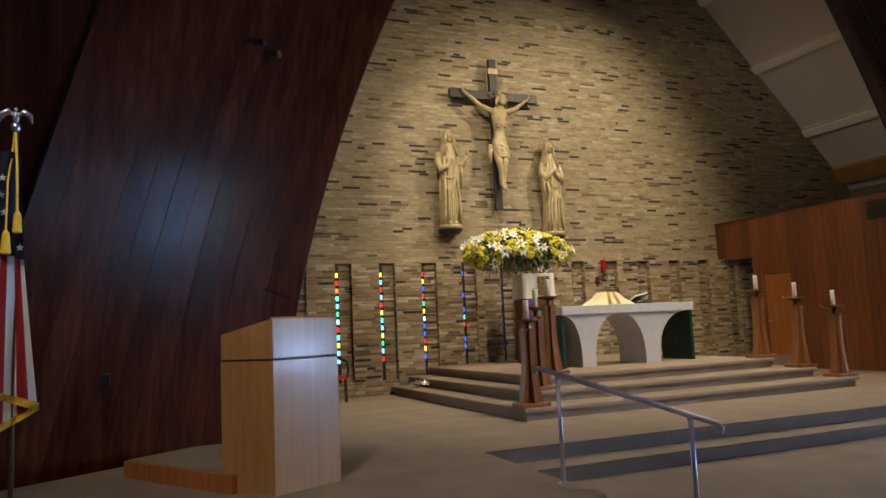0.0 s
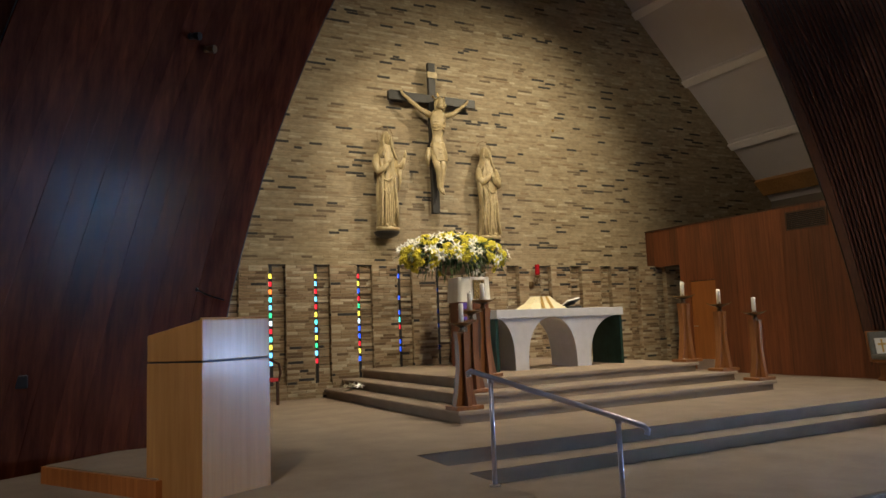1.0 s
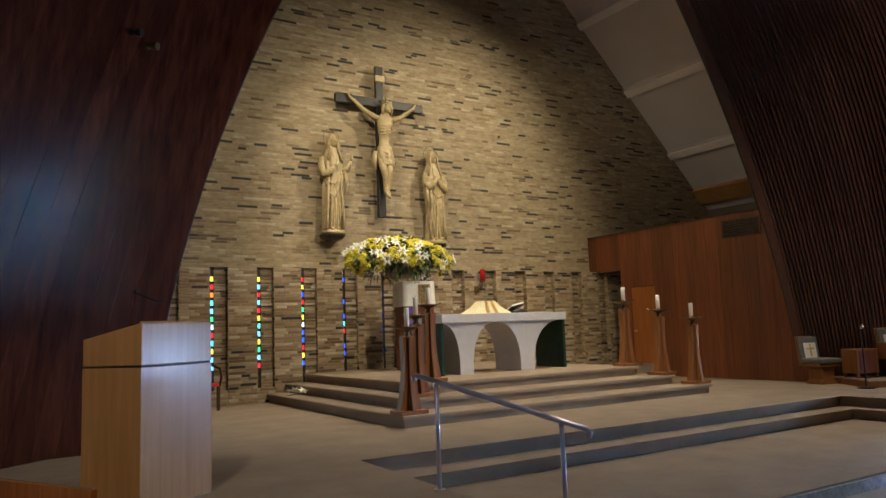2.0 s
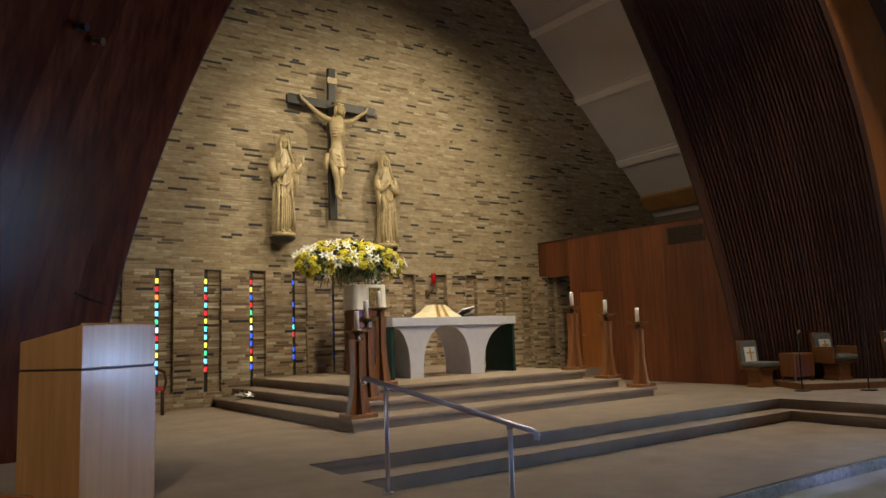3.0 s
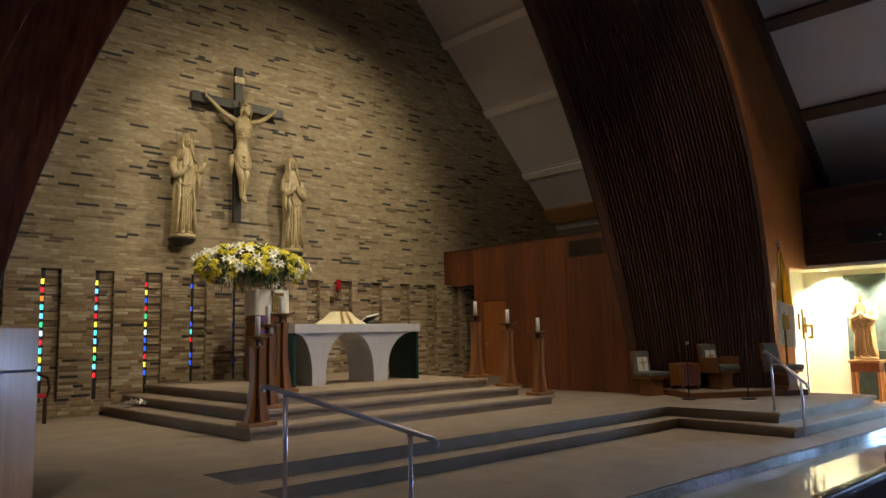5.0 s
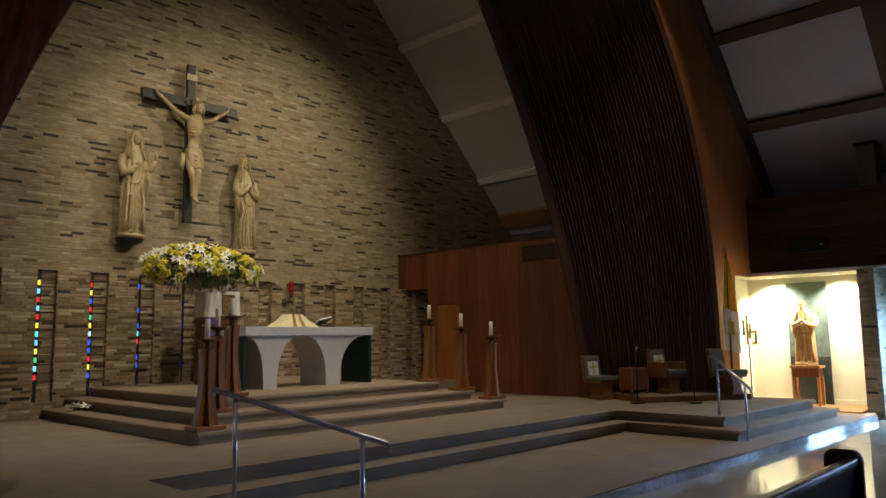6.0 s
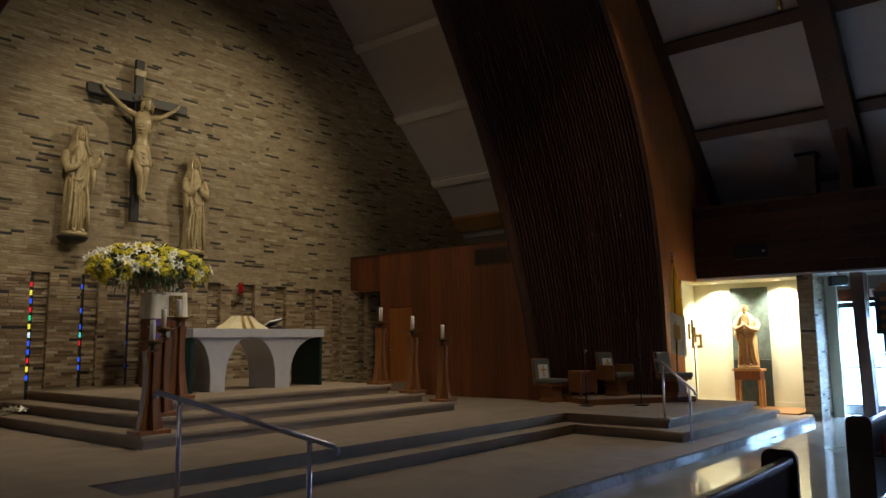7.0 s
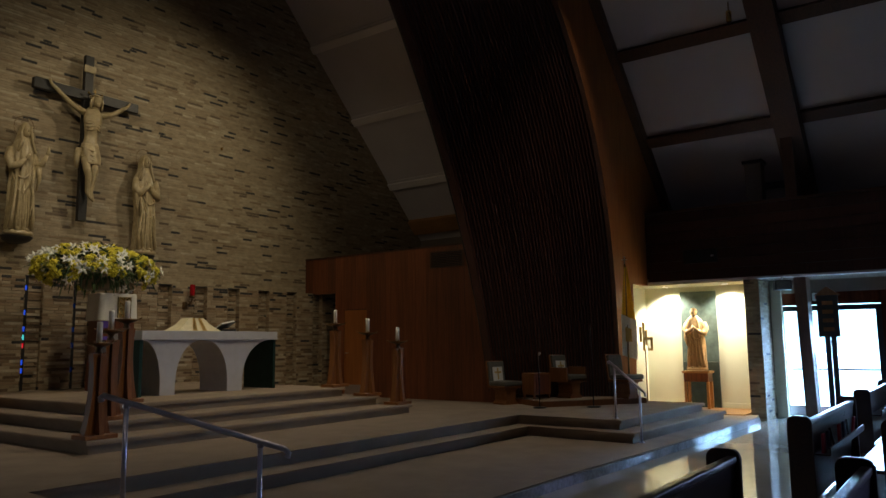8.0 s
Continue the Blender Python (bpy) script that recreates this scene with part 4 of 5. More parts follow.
def robed_figure(mirror, veil, raised=False):
    """A standing draped figure carved in one piece."""
    bm = B()
    m = -1 if mirror else 1
    lean = 0.03 * m
    keys = [(0.10, 0.01 * m, 0.0, 0.235, 0.165, 0.12), (0.35, 0.0, 0.0, 0.205, 0.155, 0.13), (0.8, -0.01 * m, -0.01, 0.20, 0.155, 0.11), (1.12, lean, -0.01, 0.215, 0.16, 0.08),
            (1.35, lean, 0.0, 0.235, 0.16, 0.06), (1.50, lean, 0.01, 0.225, 0.145, 0.04), (1.60, lean, 0.0, 0.165, 0.12, 0.02), (1.70, lean, 0.0, 0.075, 0.08, 0.0)]
    loft(bm, [(cx, cy, z, rx, ry, 10, r, 0.5 + 0.55 * z * m) for z, cx, cy, rx, ry, r in interp_rings(keys, 60)], 96)
    # head, a little bowed, with nose and brow
    ball(bm, (lean, -0.055, 1.79), (0.078, 0.095, 0.115), 18)
    tube(bm, [(lean, -0.14, 1.83), (lean, -0.165, 1.785), (lean, -0.145, 1.775)], [0.010, 0.018, 0.012], 8)
    if veil:
        hood = [(1.42, lean, 0.04, 0.225, 0.12, 0.06), (1.56, lean, 0.04, 0.175, 0.115, 0.05), (1.68, lean, 0.035, 0.135, 0.115, 0.04), (1.80, lean, 0.03, 0.118, 0.11, 0.02), (1.89, lean, 0.015, 0.10, 0.10, 0.02), (1.945, lean, 0.0, 0.04, 0.045, 0.0)]
        loft(bm, [(cx, cy, z, rx, ry, 7, r, 3 * z) for z, cx, cy, rx, ry, r in interp_rings(hood, 24)], 40)
        for sx in (-1, 1):
            tube(bm, [(lean + sx * 0.07, -0.09, 1.88), (lean + sx * 0.10, -0.08, 1.76), (lean + sx * 0.10, -0.13, 1.60), (lean + sx * 0.17, -0.13, 1.42)], [0.014, 0.024, 0.028, 0.03], 8)
    else:
        ball(bm, (lean, 0.0, 1.83), (0.092, 0.105, 0.11), 18)
        ball(bm, (lean, -0.12, 1.71), (0.05, 0.04, 0.065), 12)
    # sleeves: one forearm laid on the breast, the other bent or held out
    tube(bm, [(-0.21 * m, 0.0, 1.47), (-0.255 * m, -0.04, 1.30), (-0.22 * m, -0.12, 1.14), (-0.10 * m, -0.19, 1.20), (-0.01 * m, -0.21, 1.29)], [0.07, 0.085, 0.085, 0.06, 0.034], 14)
    tube(bm, [(-0.02 * m, -0.21, 1.28), (0.04 * m, -0.215, 1.34), (0.06 * m, -0.20, 1.39)], [0.034, 0.036, 0.014], 10)
    if raised:
        tube(bm, [(0.21 * m, 0.0, 1.47), (0.25 * m, -0.06, 1.24), (0.32 * m, -0.16, 1.26), (0.38 * m, -0.20, 1.42)], [0.07, 0.085, 0.06, 0.034], 14)
        tube(bm, [(0.38 * m, -0.20, 1.41), (0.40 * m, -0.21, 1.49), (0.39 * m, -0.22, 1.57)], [0.03, 0.038, 0.012], 10)
        tube(bm, [(0.27 * m, -0.10, 1.24), (0.31 * m, -0.10, 1.02), (0.27 * m, -0.08, 0.80)], [0.06, 0.045, 0.012], 10)
    else:
        tube(bm, [(0.21 * m, 0.0, 1.47), (0.26 * m, -0.05, 1.28), (0.21 * m, -0.14, 1.17), (0.08 * m, -0.20, 1.27), (0.03 * m, -0.22, 1.37)], [0.07, 0.085, 0.08, 0.055, 0.03], 14)
        tube(bm, [(0.23 * m, -0.10, 1.20), (0.25 * m, -0.10, 0.98), (0.20 * m, -0.09, 0.74)], [0.06, 0.05, 0.012], 10)
    # long folds falling from the waist, swags across the mantle and its turned edge
    for k, (x, w) in enumerate(((-0.17, 0.030), (-0.09, 0.022), (-0.01, 0.028), (0.08, 0.022), (0.16, 0.030))):
        tube(bm, [(x * m * 0.8, -0.145, 1.10 - 0.06 * k), (x * m + 0.015 * m, -0.165, 0.70), (x * m * 1.15 + 0.02 * m, -0.155, 0.36), (x * m * 1.25, -0.15, 0.12)], [w * 0.3, w, w * 1.15, w * 1.3], 8)
    for z0, dip in ((1.12, 0.16), (1.04, 0.34)):
        tube(bm, [(-0.20 * m, -0.09, z0 + 0.02), (-0.12 * m, -0.155, z0 - dip * 0.75), (-0.01 * m, -0.17, z0 - dip), (0.10 * m, -0.165, z0 - dip * 0.35), (0.17 * m, -0.13, z0 + 0.10)], [0.010, 0.022, 0.024, 0.018, 0.008], 8)
    tube(bm, [(0.19 * m, -0.12, 1.14), (0.14 * m, -0.18, 0.85), (0.19 * m, -0.16, 0.62), (0.13 * m, -0.17, 0.42), (0.17 * m, -0.15, 0.30)], [0.02, 0.03, 0.026, 0.024, 0.01], 8)
    tube(bm, [(-0.07 * m, -0.12, 0.12), (-0.08 * m, -0.22, 0.10)], [0.05, 0.03], 10)
    tube(bm, [(0.08 * m, -0.12, 0.12), (0.10 * m, -0.21, 0.10)], [0.05, 0.03], 10)
    loft(bm, [(0, -0.04, 0.02, 0.25, 0.19), (0, -0.04, 0.06, 0.28, 0.20), (0, -0.03, 0.10, 0.25, 0.18)], 28)
    return bm


def robed_statue(at, mirror, label):
    bm, lean = robed_figure(mirror, True, not mirror), -0.03 if mirror else 0.03
    ob = new("statue", mesh_of("statue", bm, STATUE, True))
    ob.matrix_world = pose(*at) @ Matrix.Diagonal((0.92, 0.92, 1.075, 1))
    tagged(ob, label, "statue", "figures beside the crucifix")
    shelf = new("statue_bracket", mesh_of("statue_bracket", loft(B(), [(0, 0.05, -0.10, 0.12, 0.15), (0, 0.03, -0.06, 0.22, 0.2), (0, 0.02, 0.0, 0.27, 0.22), (0, 0.02, 0.018, 0.27, 0.22)], 24), BLACK_WOOD, True))
    shelf.matrix_world = pose(*at)
    tagged(shelf, "dark wooden wall bracket under a carved statue", "bracket", "statue brackets")
    halo = new("halo", mesh_of("halo", tube(B(), [(lean + 0.19 * math.cos(a), 0.05, 1.88 + 0.19 * math.sin(a)) for a in [2 * math.pi * k / 28 for k in range(29)]], 0.006, 6), BRONZE, True))
    halo.matrix_world = pose(*at) @ Matrix.Diagonal((0.92, 0.92, 1.075, 1))
    tagged(halo, "thin gilded ring halo behind a statue's head", "halo", "statue halos")
    return ob


robed_statue((6.50, 13.36, 3.62), False, "pale carved robed statue with a veil, one palm raised")
robed_statue((8.93, 13.36, 3.50), True, "pale carved robed statue with bowed head, hand at the chest")

# ---------------------------------------------------------------- tabernacle, flowers, sanctuary lamp
tab = thing("tabernacle", (7.53, 11.95, D3), "wooden tabernacle stand draped with white linen", "tabernacle", turn=-6)
tab.scale = (0.88, 0.95, 1.0)
soften(part("pedestal", box(B(), -0.34, 0.34, -0.25, 0.25, 0, 1.22), PANEL_WOOD, tab), 0.01)
bm = B()
hem = []
for k in range(40):
    a = 2 * math.pi * k / 40
    sq = 1 / max(abs(math.cos(a)), abs(math.sin(a)))
    hem.append((math.cos(a) * sq, math.sin(a) * sq, a))
rings = []
for z, r, wav in ((1.19, 1.04, 0.028), (1.35, 1.02, 0.018), (1.52, 1.0, 0.008), (1.645, 0.985, 0.0), (1.66, 0.96, 0.0)):
    rings.append([bm.verts.new((0.36 * x * (r + wav * math.sin(9 * a)), 0.27 * y * (r + wav * math.cos(7 * a)), z + (0.03 * math.sin(5 * a) if z == 1.20 else 0))) for x, y, a in hem])
for a, b in zip(rings, rings[1:]):
    for i in range(40):
        bm.faces.new((a[i], a[(i + 1) % 40], b[(i + 1) % 40], b[i]))
bm.faces.new(rings[-1])
part("linen_cover", bm, CLOTH_WHITE, tab, "white linen cover", True)
part("door_panel", box(B(), -0.03, 0.23, -0.315, -0.285, 1.24, 1.60, 0.004), PATINA, tab, "openwork bronze door")
for i in range(3):
    for j in range(4):
        part("scroll", tube(B(), [(0.02 + 0.08 * i + 0.032 * math.cos(t), -0.322, 1.27 + 0.092 * j + 0.036 * math.sin(t)) for t in [0.7 * q for q in range(8)]], 0.009, 6), GOLD, tab)
# flat violet squares paint the purple glow on the pedestal
for k in range(4):
    soften(part("enamel_boss", box(B(), -0.352, -0.18, -0.262, -0.251, 0.28 + 0.26 * k, 0.40 + 0.26 * k), PURPLE, tab, "flat violet square standing in for a purple glow"), 0.01)

flowers = thing("flower_arrangement", (7.26, 11.98, 2.65), "wide arrangement of white lilies and yellow blooms with green foliage", "flowers")
part("vase", lathe(B(), [(0.20, 0.0), (0.26, 0.05), (0.28, 0.2), (0.25, 0.3), (0.20, 0.31)], 20), VASE_CLAY, flowers, "squat brown vase", True)
fr = random.Random(5)


def leaf(bm, m, length, width):
    ps = [m @ Vector(p) for p in ((0, 0, 0), (length * 0.35, width, 0.02), (length, 0, -0.02), (length * 0.35, -width, 0.02), (length * 0.4, 0, 0.035))]
    v = [bm.verts.new(p) for p in ps]
    for a, b in ((0, 1), (1, 2), (2, 3), (3, 0)):
        bm.faces.new((v[a], v[b], v[4]))


def dome(spread=1.0):
    """A place and outward direction on the flattened dome of blooms."""
    while True:
        x, y, z = fr.uniform(-1, 1), fr.uniform(-1, 1), fr.uniform(-0.35, 1)
        n = math.sqrt(x * x + y * y + z * z)
        if 0.2 < n < 1:
            d = Vector((x, y, z)) / n
            return Vector((1.08 * d.x * spread, 0.50 * d.y * spread, 0.36 + (0.38 if d.z > 0 else 0.40) * d.z * spread)), d


bm = B()
for _ in range(900):
    p, d = dome(fr.uniform(0.45, 0.98))
    d2 = (d + Vector((fr.uniform(-0.6, 0.6), fr.uniform(-0.6, 0.6), fr.uniform(-0.7, 0.3)))).normalized()
    leaf(bm, Matrix.Translation(p) @ d2.to_track_quat("X", "Z").to_matrix().to_4x4(), fr.uniform(0.10, 0.24), fr.uniform(0.012, 0.035))
for _ in range(70):
    a = fr.uniform(0, 6.28)
    p = Vector((0.75 * math.cos(a) * fr.uniform(0.1, 1), 0.35 * math.sin(a), fr.uniform(0.05, 0.3)))
    leaf(bm, Matrix.Translation(p) @ Vector((math.cos(a) * 0.4, math.sin(a) * 0.4, -1)).to_track_quat("X", "Z").to_matrix().to_4x4(), fr.uniform(0.12, 0.3), 0.025)
part("foliage", bm, LEAF, flowers, "dense green leaves", kind="stuff")
bm = B()
for k in range(6):
    m = Matrix.Rotation(k * math.pi / 3, 4, "Z") @ Matrix.Rotation(radians(-28), 4, "Y")
    ps = [m @ Vector(p) for p in ((0.01, 0, 0), (0.055, 0.028, 0.006), (0.125, 0, -0.02), (0.055, -0.028, 0.006), (0.06, 0, 0.014))]
    v = [bm.verts.new(p) for p in ps]
    for a, b in ((0, 1), (1, 2), (2, 3), (3, 0)):
        bm.faces.new((v[a], v[b], v[4]))
lily = mesh_of("lily", bm, PETAL_WHITE)
bm = B()
for k in range(9):
    q = Vector((fr.uniform(-0.06, 0.06), fr.uniform(-0.06, 0.06), fr.uniform(-0.03, 0.05)))
    for j in range(5):
        m = Matrix.Translation(q) @ Matrix.Rotation(j * 1.257 + k, 4, "Z") @ Matrix.Rotation(radians(-25), 4, "Y")
        leaf(bm, m, 0.042, 0.017)
spray = mesh_of("yellow_bloom", bm, PETAL_YELLOW)
for me, count, lo_s, hi_s, out in ((lily, 84, 0.75, 1.1, 1.03), (spray, 170, 0.9, 1.25, 1.0)):
    for _ in range(count):
        p, d = dome(out * fr.uniform(0.94, 1.04))
        d = (d + Vector((0, -0.35, 0.1)) + Vector((fr.uniform(-0.35, 0.35), fr.uniform(-0.35, 0.35), fr.uniform(-0.3, 0.3)))).normalized()
        ob = new(me.name, me)
        ob.parent = flowers
        s = fr.uniform(lo_s, hi_s)
        ob.matrix_local = Matrix.Translation(p) @ d.to_track_quat("Z", "Y").to_matrix().to_4x4() @ Matrix.Diagonal((s, s, s, 1))

lampst = thing("sanctuary_lamp", (9.93, 13.19, 2.52), "red glass sanctuary lamp on a bronze wall bracket", "lamp")
part("arm", tube(B(), [(-0.08, 0.0, 0.0), (-0.08, -0.06, 0.01), (0.0, -0.10, 0.05), (0.01, -0.12, 0.16)], 0.012, 8), BRONZE, lampst)
part("back_plate", lathe(B(), [(0.05, -0.07), (0.06, 0.0), (0.05, 0.07)], 12, -0.08, 0.0), BRONZE, lampst)
part("cup", lathe(B(), [(0.02, 0.15), (0.07, 0.17), (0.075, 0.2), (0.05, 0.2)], 16, 0.01, -0.12), BRONZE, lampst, "", True)
part("glass", lathe(B(), [(0.045, 0.2), (0.055, 0.24), (0.055, 0.43), (0.05, 0.44)], 18, 0.01, -0.12), RED_GLASS, lampst, "tall red glass", True)
for k in range(3):
    part("scroll", tube(B(), [(0.01 + (0.06 + 0.02 * k) * math.cos(t), -0.11, 0.05 + 0.03 * k + 0.05 * math.sin(t)) for t in [0.6 * q for q in range(9)]], 0.006, 6), BRONZE, lampst)

hook = thing("wall_hook", (10.95, 13.575, 6.2), "tiny brass hook fixed to the brick wall", "hook")
part("plate", ball(B(), (0, 0, 0), (0.03, 0.012, 0.03)), GOLD, hook)
part("hook_arm", tube(B(), [(0, 0, 0), (0, -0.05, 0.0), (0, -0.06, 0.04)], 0.008, 6), GOLD, hook)

# ---------------------------------------------------------------- presider's chairs on their low dais
dais = thing("chair_dais", (0, 0, Z3), "low wooden platform with a carpeted top for the chairs", "platform")
DAIS_OUT = [(13.08, 6.52), (14.98, 5.20), (15.06, 5.74), (13.72, 7.68), (13.56, 7.26)]
part("frame", prism(B(), DAIS_OUT, 0.001, 0.105, 0.003), STAND_WOOD, dais)
part("carpet_top", prism(B(), [(13.12, 6.53), (14.95, 5.25), (15.02, 5.73), (13.72, 7.62), (13.60, 7.24)], 0.1051, 0.115, 0.004), CARPET, dais)


def presider_chair(at, turn, arms, cloth, label):
    c = thing("presider_chair", at, label, "chair", "chairs along the slatted wall", turn)
    c.scale = (0.88, 0.88, 0.92)
    part("pedestal", profile_y(B(), [(-0.20, 0.0), (0.20, 0.0), (0.20, 0.03), (0.13, 0.10), (0.15, 0.30), (0.24, 0.36), (-0.24, 0.36), (-0.15, 0.30), (-0.13, 0.10), (-0.20, 0.03)], -0.22, 0.18), STAND_WOOD, c)
    soften(part("seat_frame", box(B(), -0.27, 0.27, -0.28, 0.26, 0.345, 0.40), STAND_WOOD, c), 0.01)
    soften(part("seat", box(B(), -0.29, 0.29, -0.31, 0.22, 0.401, 0.50), CLOTH_GREY, c, "grey upholstered seat cushion"), 0.03, 4)
    b = box(B(), -0.24, 0.24, 0.20, 0.27, 0.44, 0.93)
    bmesh.ops.rotate(b, cent=(0, 0.2, 0.44), matrix=Matrix.Rotation(radians(-8), 3, "X"), verts=b.verts)
    soften(part("backrest", b, CLOTH_GREY, c, "grey upholstered backrest"), 0.025, 3)
    b = box(B(), -0.26, 0.26, 0.272, 0.30, 0.36, 0.95)
    bmesh.ops.rotate(b, cent=(0, 0.2, 0.44), matrix=Matrix.Rotation(radians(-8), 3, "X"), verts=b.verts)
    soften(part("back_panel", b, STAND_WOOD, c), 0.01)
    if arms:
        for sx in (-1, 1):
            x0, x1 = sorted((sx * 0.29, sx * 0.345))
            soften(part("armrest", box(B(), x0, x1, -0.26, 0.26, 0.34, 0.66), STAND_WOOD, c), 0.012)
    if cloth:
        panel = box(B(), -0.15, 0.15, 0.182, 0.194, 0.50, 0.80)
        cross_v, cross_h = box(B(), -0.018, 0.018, 0.172, 0.181, 0.53, 0.78), box(B(), -0.10, 0.10, 0.172, 0.181, 0.665, 0.70)
        for q in (panel, cross_v, cross_h):
            bmesh.ops.rotate(q, cent=(0, 0.2, 0.44), matrix=Matrix.Rotation(radians(-8), 3, "X"), verts=q.verts)
        cl = part("cushion", panel, CLOTH_WHITE, c, "cream cushion with a gold cross")
        part("cross_bar", cross_v, CLOTH_GOLD, cl)
        part("cross_bar", cross_h, CLOTH_GOLD, cl)
    return c


presider_chair((13.46, 7.58, Z3), -15, False, True, "wooden pedestal chair with grey seat and cream cross cushion")
presider_chair((14.20, 6.52, Z3 + 0.115), -15, True, True, "wooden armchair with grey seat and cream cross cushion")
presider_chair((14.66, 5.50, Z3 + 0.115), -15, False, False, "wooden pedestal chair with plain grey upholstery")
cab = thing("side_cabinet", (13.74, 7.0, Z3 + 0.115), "small wooden side cabinet with a paler front", "cabinet", turn=-20)
soften(part("body", box(B(), -0.22, 0.22, -0.18, 0.18, 0.08, 0.50), STAND_WOOD, cab), 0.006)
part("door", box(B(), -0.17, 0.17, -0.195, -0.181, 0.11, 0.47, 0.003), PANEL_WOOD, cab, "paler wooden door")
for x in (-0.19, 0.19):
    for y in (-0.15, 0.15):
        part("leg", box(B(), x - 0.018, x + 0.018, y - 0.018, y + 0.018, 0.0, 0.08), STAND_WOOD, cab)


def microphone_stand(at, height, lean, head):
    m = thing("microphone_stand", at, "thin black microphone stand on a round foot", "microphone stand", "microphone stands")
    part("foot", lathe(B(), [(0.13, 0.001), (0.135, 0.012), (0.10, 0.022), (0.02, 0.03)], 24), BLACK, m, "", True)
    part("pole", tube(B(), [(0, 0, 0.025), (0, 0, height * 0.55), (lean, 0, height)], 0.010, 8), BLACK, m, "", True)
    part("clamp", tube(B(), [(0, 0, height * 0.53), (0, 0, height * 0.57)], 0.018, 8), BLACK, m)
    if head:
        part("microphone", tube(B(), [(lean, 0, height), (lean + 0.01, -0.02, height + 0.04), (lean + 0.015, -0.03, height + 0.06)], [0.012, 0.024, 0.018], 10), STEEL, m, "", True)
    return m


microphone_stand((12.98, 6.52, Z3), 0.98, 0.0, True)
microphone_stand((13.62, 5.72, Z3), 1.55, -0.04, False)

# ---------------------------------------------------------------- flags
def drape(bm, x0, x1, z_top, z_bot, y, wave, n=14, w=5):
    """A hanging strip of cloth with soft folds; ends are (x at top, x at bottom)."""
    rows = []
    for k in range(n + 1):
        f = k / n
        row = []
        for j in range(w + 1):
            g = j / w
            x = (x0[0] * (1 - g) + x1[0] * g) * (1 - f) + (x0[1] * (1 - g) + x1[1] * g) * f
            z = z_top[0] * (1 - g) * (1 - f) + z_top[1] * g * (1 - f) + (z_bot[0] * (1 - g) + z_bot[1] * g) * f
            row.append(bm.verts.new((x, y + wave * math.sin(38 * x + 2.0 * f) + 0.3 * wave * math.sin(90 * x), z)))
        rows.append(row)
    for a, b in zip(rows, rows[1:]):
        for i in range(w):
            bm.faces.new((a[i], a[i + 1], b[i + 1], b[i]))
    bmesh.ops.solidify(bm, geom=bm.faces[:], thickness=0.003)
    return bm


flag = thing("national_flag", (-0.075, 4.35, Z3), "red, white and blue flag with gold fringe on a pole", "flag", turn=4)
flag.scale = (1.0, 1.0, 1.06)
part("pole", tube(B(), [(0, 0, 0.04), (0, 0, 2.28)], 0.014, 10), BRONZE, flag, "", True)
part("base", lathe(B(), [(0.15, 0.001), (0.15, 0.03), (0.05, 0.06), (0.03, 0.10)], 24), BRONZE, flag, "heavy round brass base", True)
part("ball", ball(B(), (0, 0, 2.30), (0.026, 0.026, 0.03)), STEEL, flag, "", True)
bm = B()
ball(bm, (0, 0, 2.355), (0.018, 0.016, 0.034))
for sx in (-1, 1):
    tube(bm, [(sx * 0.010, 0, 2.365), (sx * 0.038, 0, 2.385), (sx * 0.068, 0, 2.365), (sx * 0.080, 0, 2.325)], [0.008, 0.019, 0.018, 0.006], 8)
ball(bm, (0.0, -0.010, 2.395), (0.010, 0.014, 0.012))
part("finial", bm, STEEL, flag, "silvery spread-winged finial", True)
BANDS = ((-0.30, -0.20, CLOTH_RED), (-0.20, -0.13, CLOTH_WHITE), (-0.13, -0.06, CLOTH_RED), (-0.06, 0.005, CLOTH_WHITE), (0.005, 0.062, CLOTH_RED), (0.062, 0.10, CLOTH_WHITE))
for a, b, mt in BANDS:
    top_a, top_b = 0.045 + (a - 0.1) * 0.45, 0.045 + (b - 0.1) * 0.45
    part("stripe", drape(B(), (top_a, a + 0.02), (top_b, b + 0.02), (1.62, 1.62), (0.86 - 0.5 * (0.1 - a), 0.86 - 0.5 * (0.1 - b)), -0.03, 0.02), mt, flag, "red stripe" if mt is CLOTH_RED else "white stripe")
part("canton", drape(B(), (-0.06, -0.17), (0.03, 0.05), (2.16, 2.16), (1.60, 1.60), -0.035, 0.02), CLOTH_NAVY, flag, "navy field with white stars")
star = B()
vs = [star.verts.new((0.021 * (1 if k % 2 == 0 else 0.42) * math.sin(k * math.pi / 5), 0, 0.021 * (1 if k % 2 == 0 else 0.42) * math.cos(k * math.pi / 5))) for k in range(10)]
star.faces.new(vs)
bmesh.ops.solidify(star, geom=star.faces[:], thickness=0.002)
star_mesh = mesh_of("star", star, CLOTH_WHITE)
for x, z in ((-0.055, 2.02), (-0.06, 1.93), (-0.045, 1.84), (0.025, 1.80), (-0.09, 1.75), (0.03, 1.66), (-0.10, 1.66), (-0.03, 1.70)):
    ob = new("star", star_mesh)
    ob.parent = flag
    ob.matrix_local = pose(x, -0.062, z, 0, 0, 0)
part("fringe", drape(B(), (-0.28, -0.28), (0.125, 0.125), (0.66, 0.875), (0.62, 0.835), -0.045, 0.02, 3, 16), CLOTH_YELLOW, flag, "gold fringe")
part("fringe", drape(B(), (-0.06, -0.06), (0.13, 0.13), (0.94, 0.875), (0.90, 0.835), -0.06, 0.015, 3, 10), CLOTH_YELLOW, flag, "gold fringe")
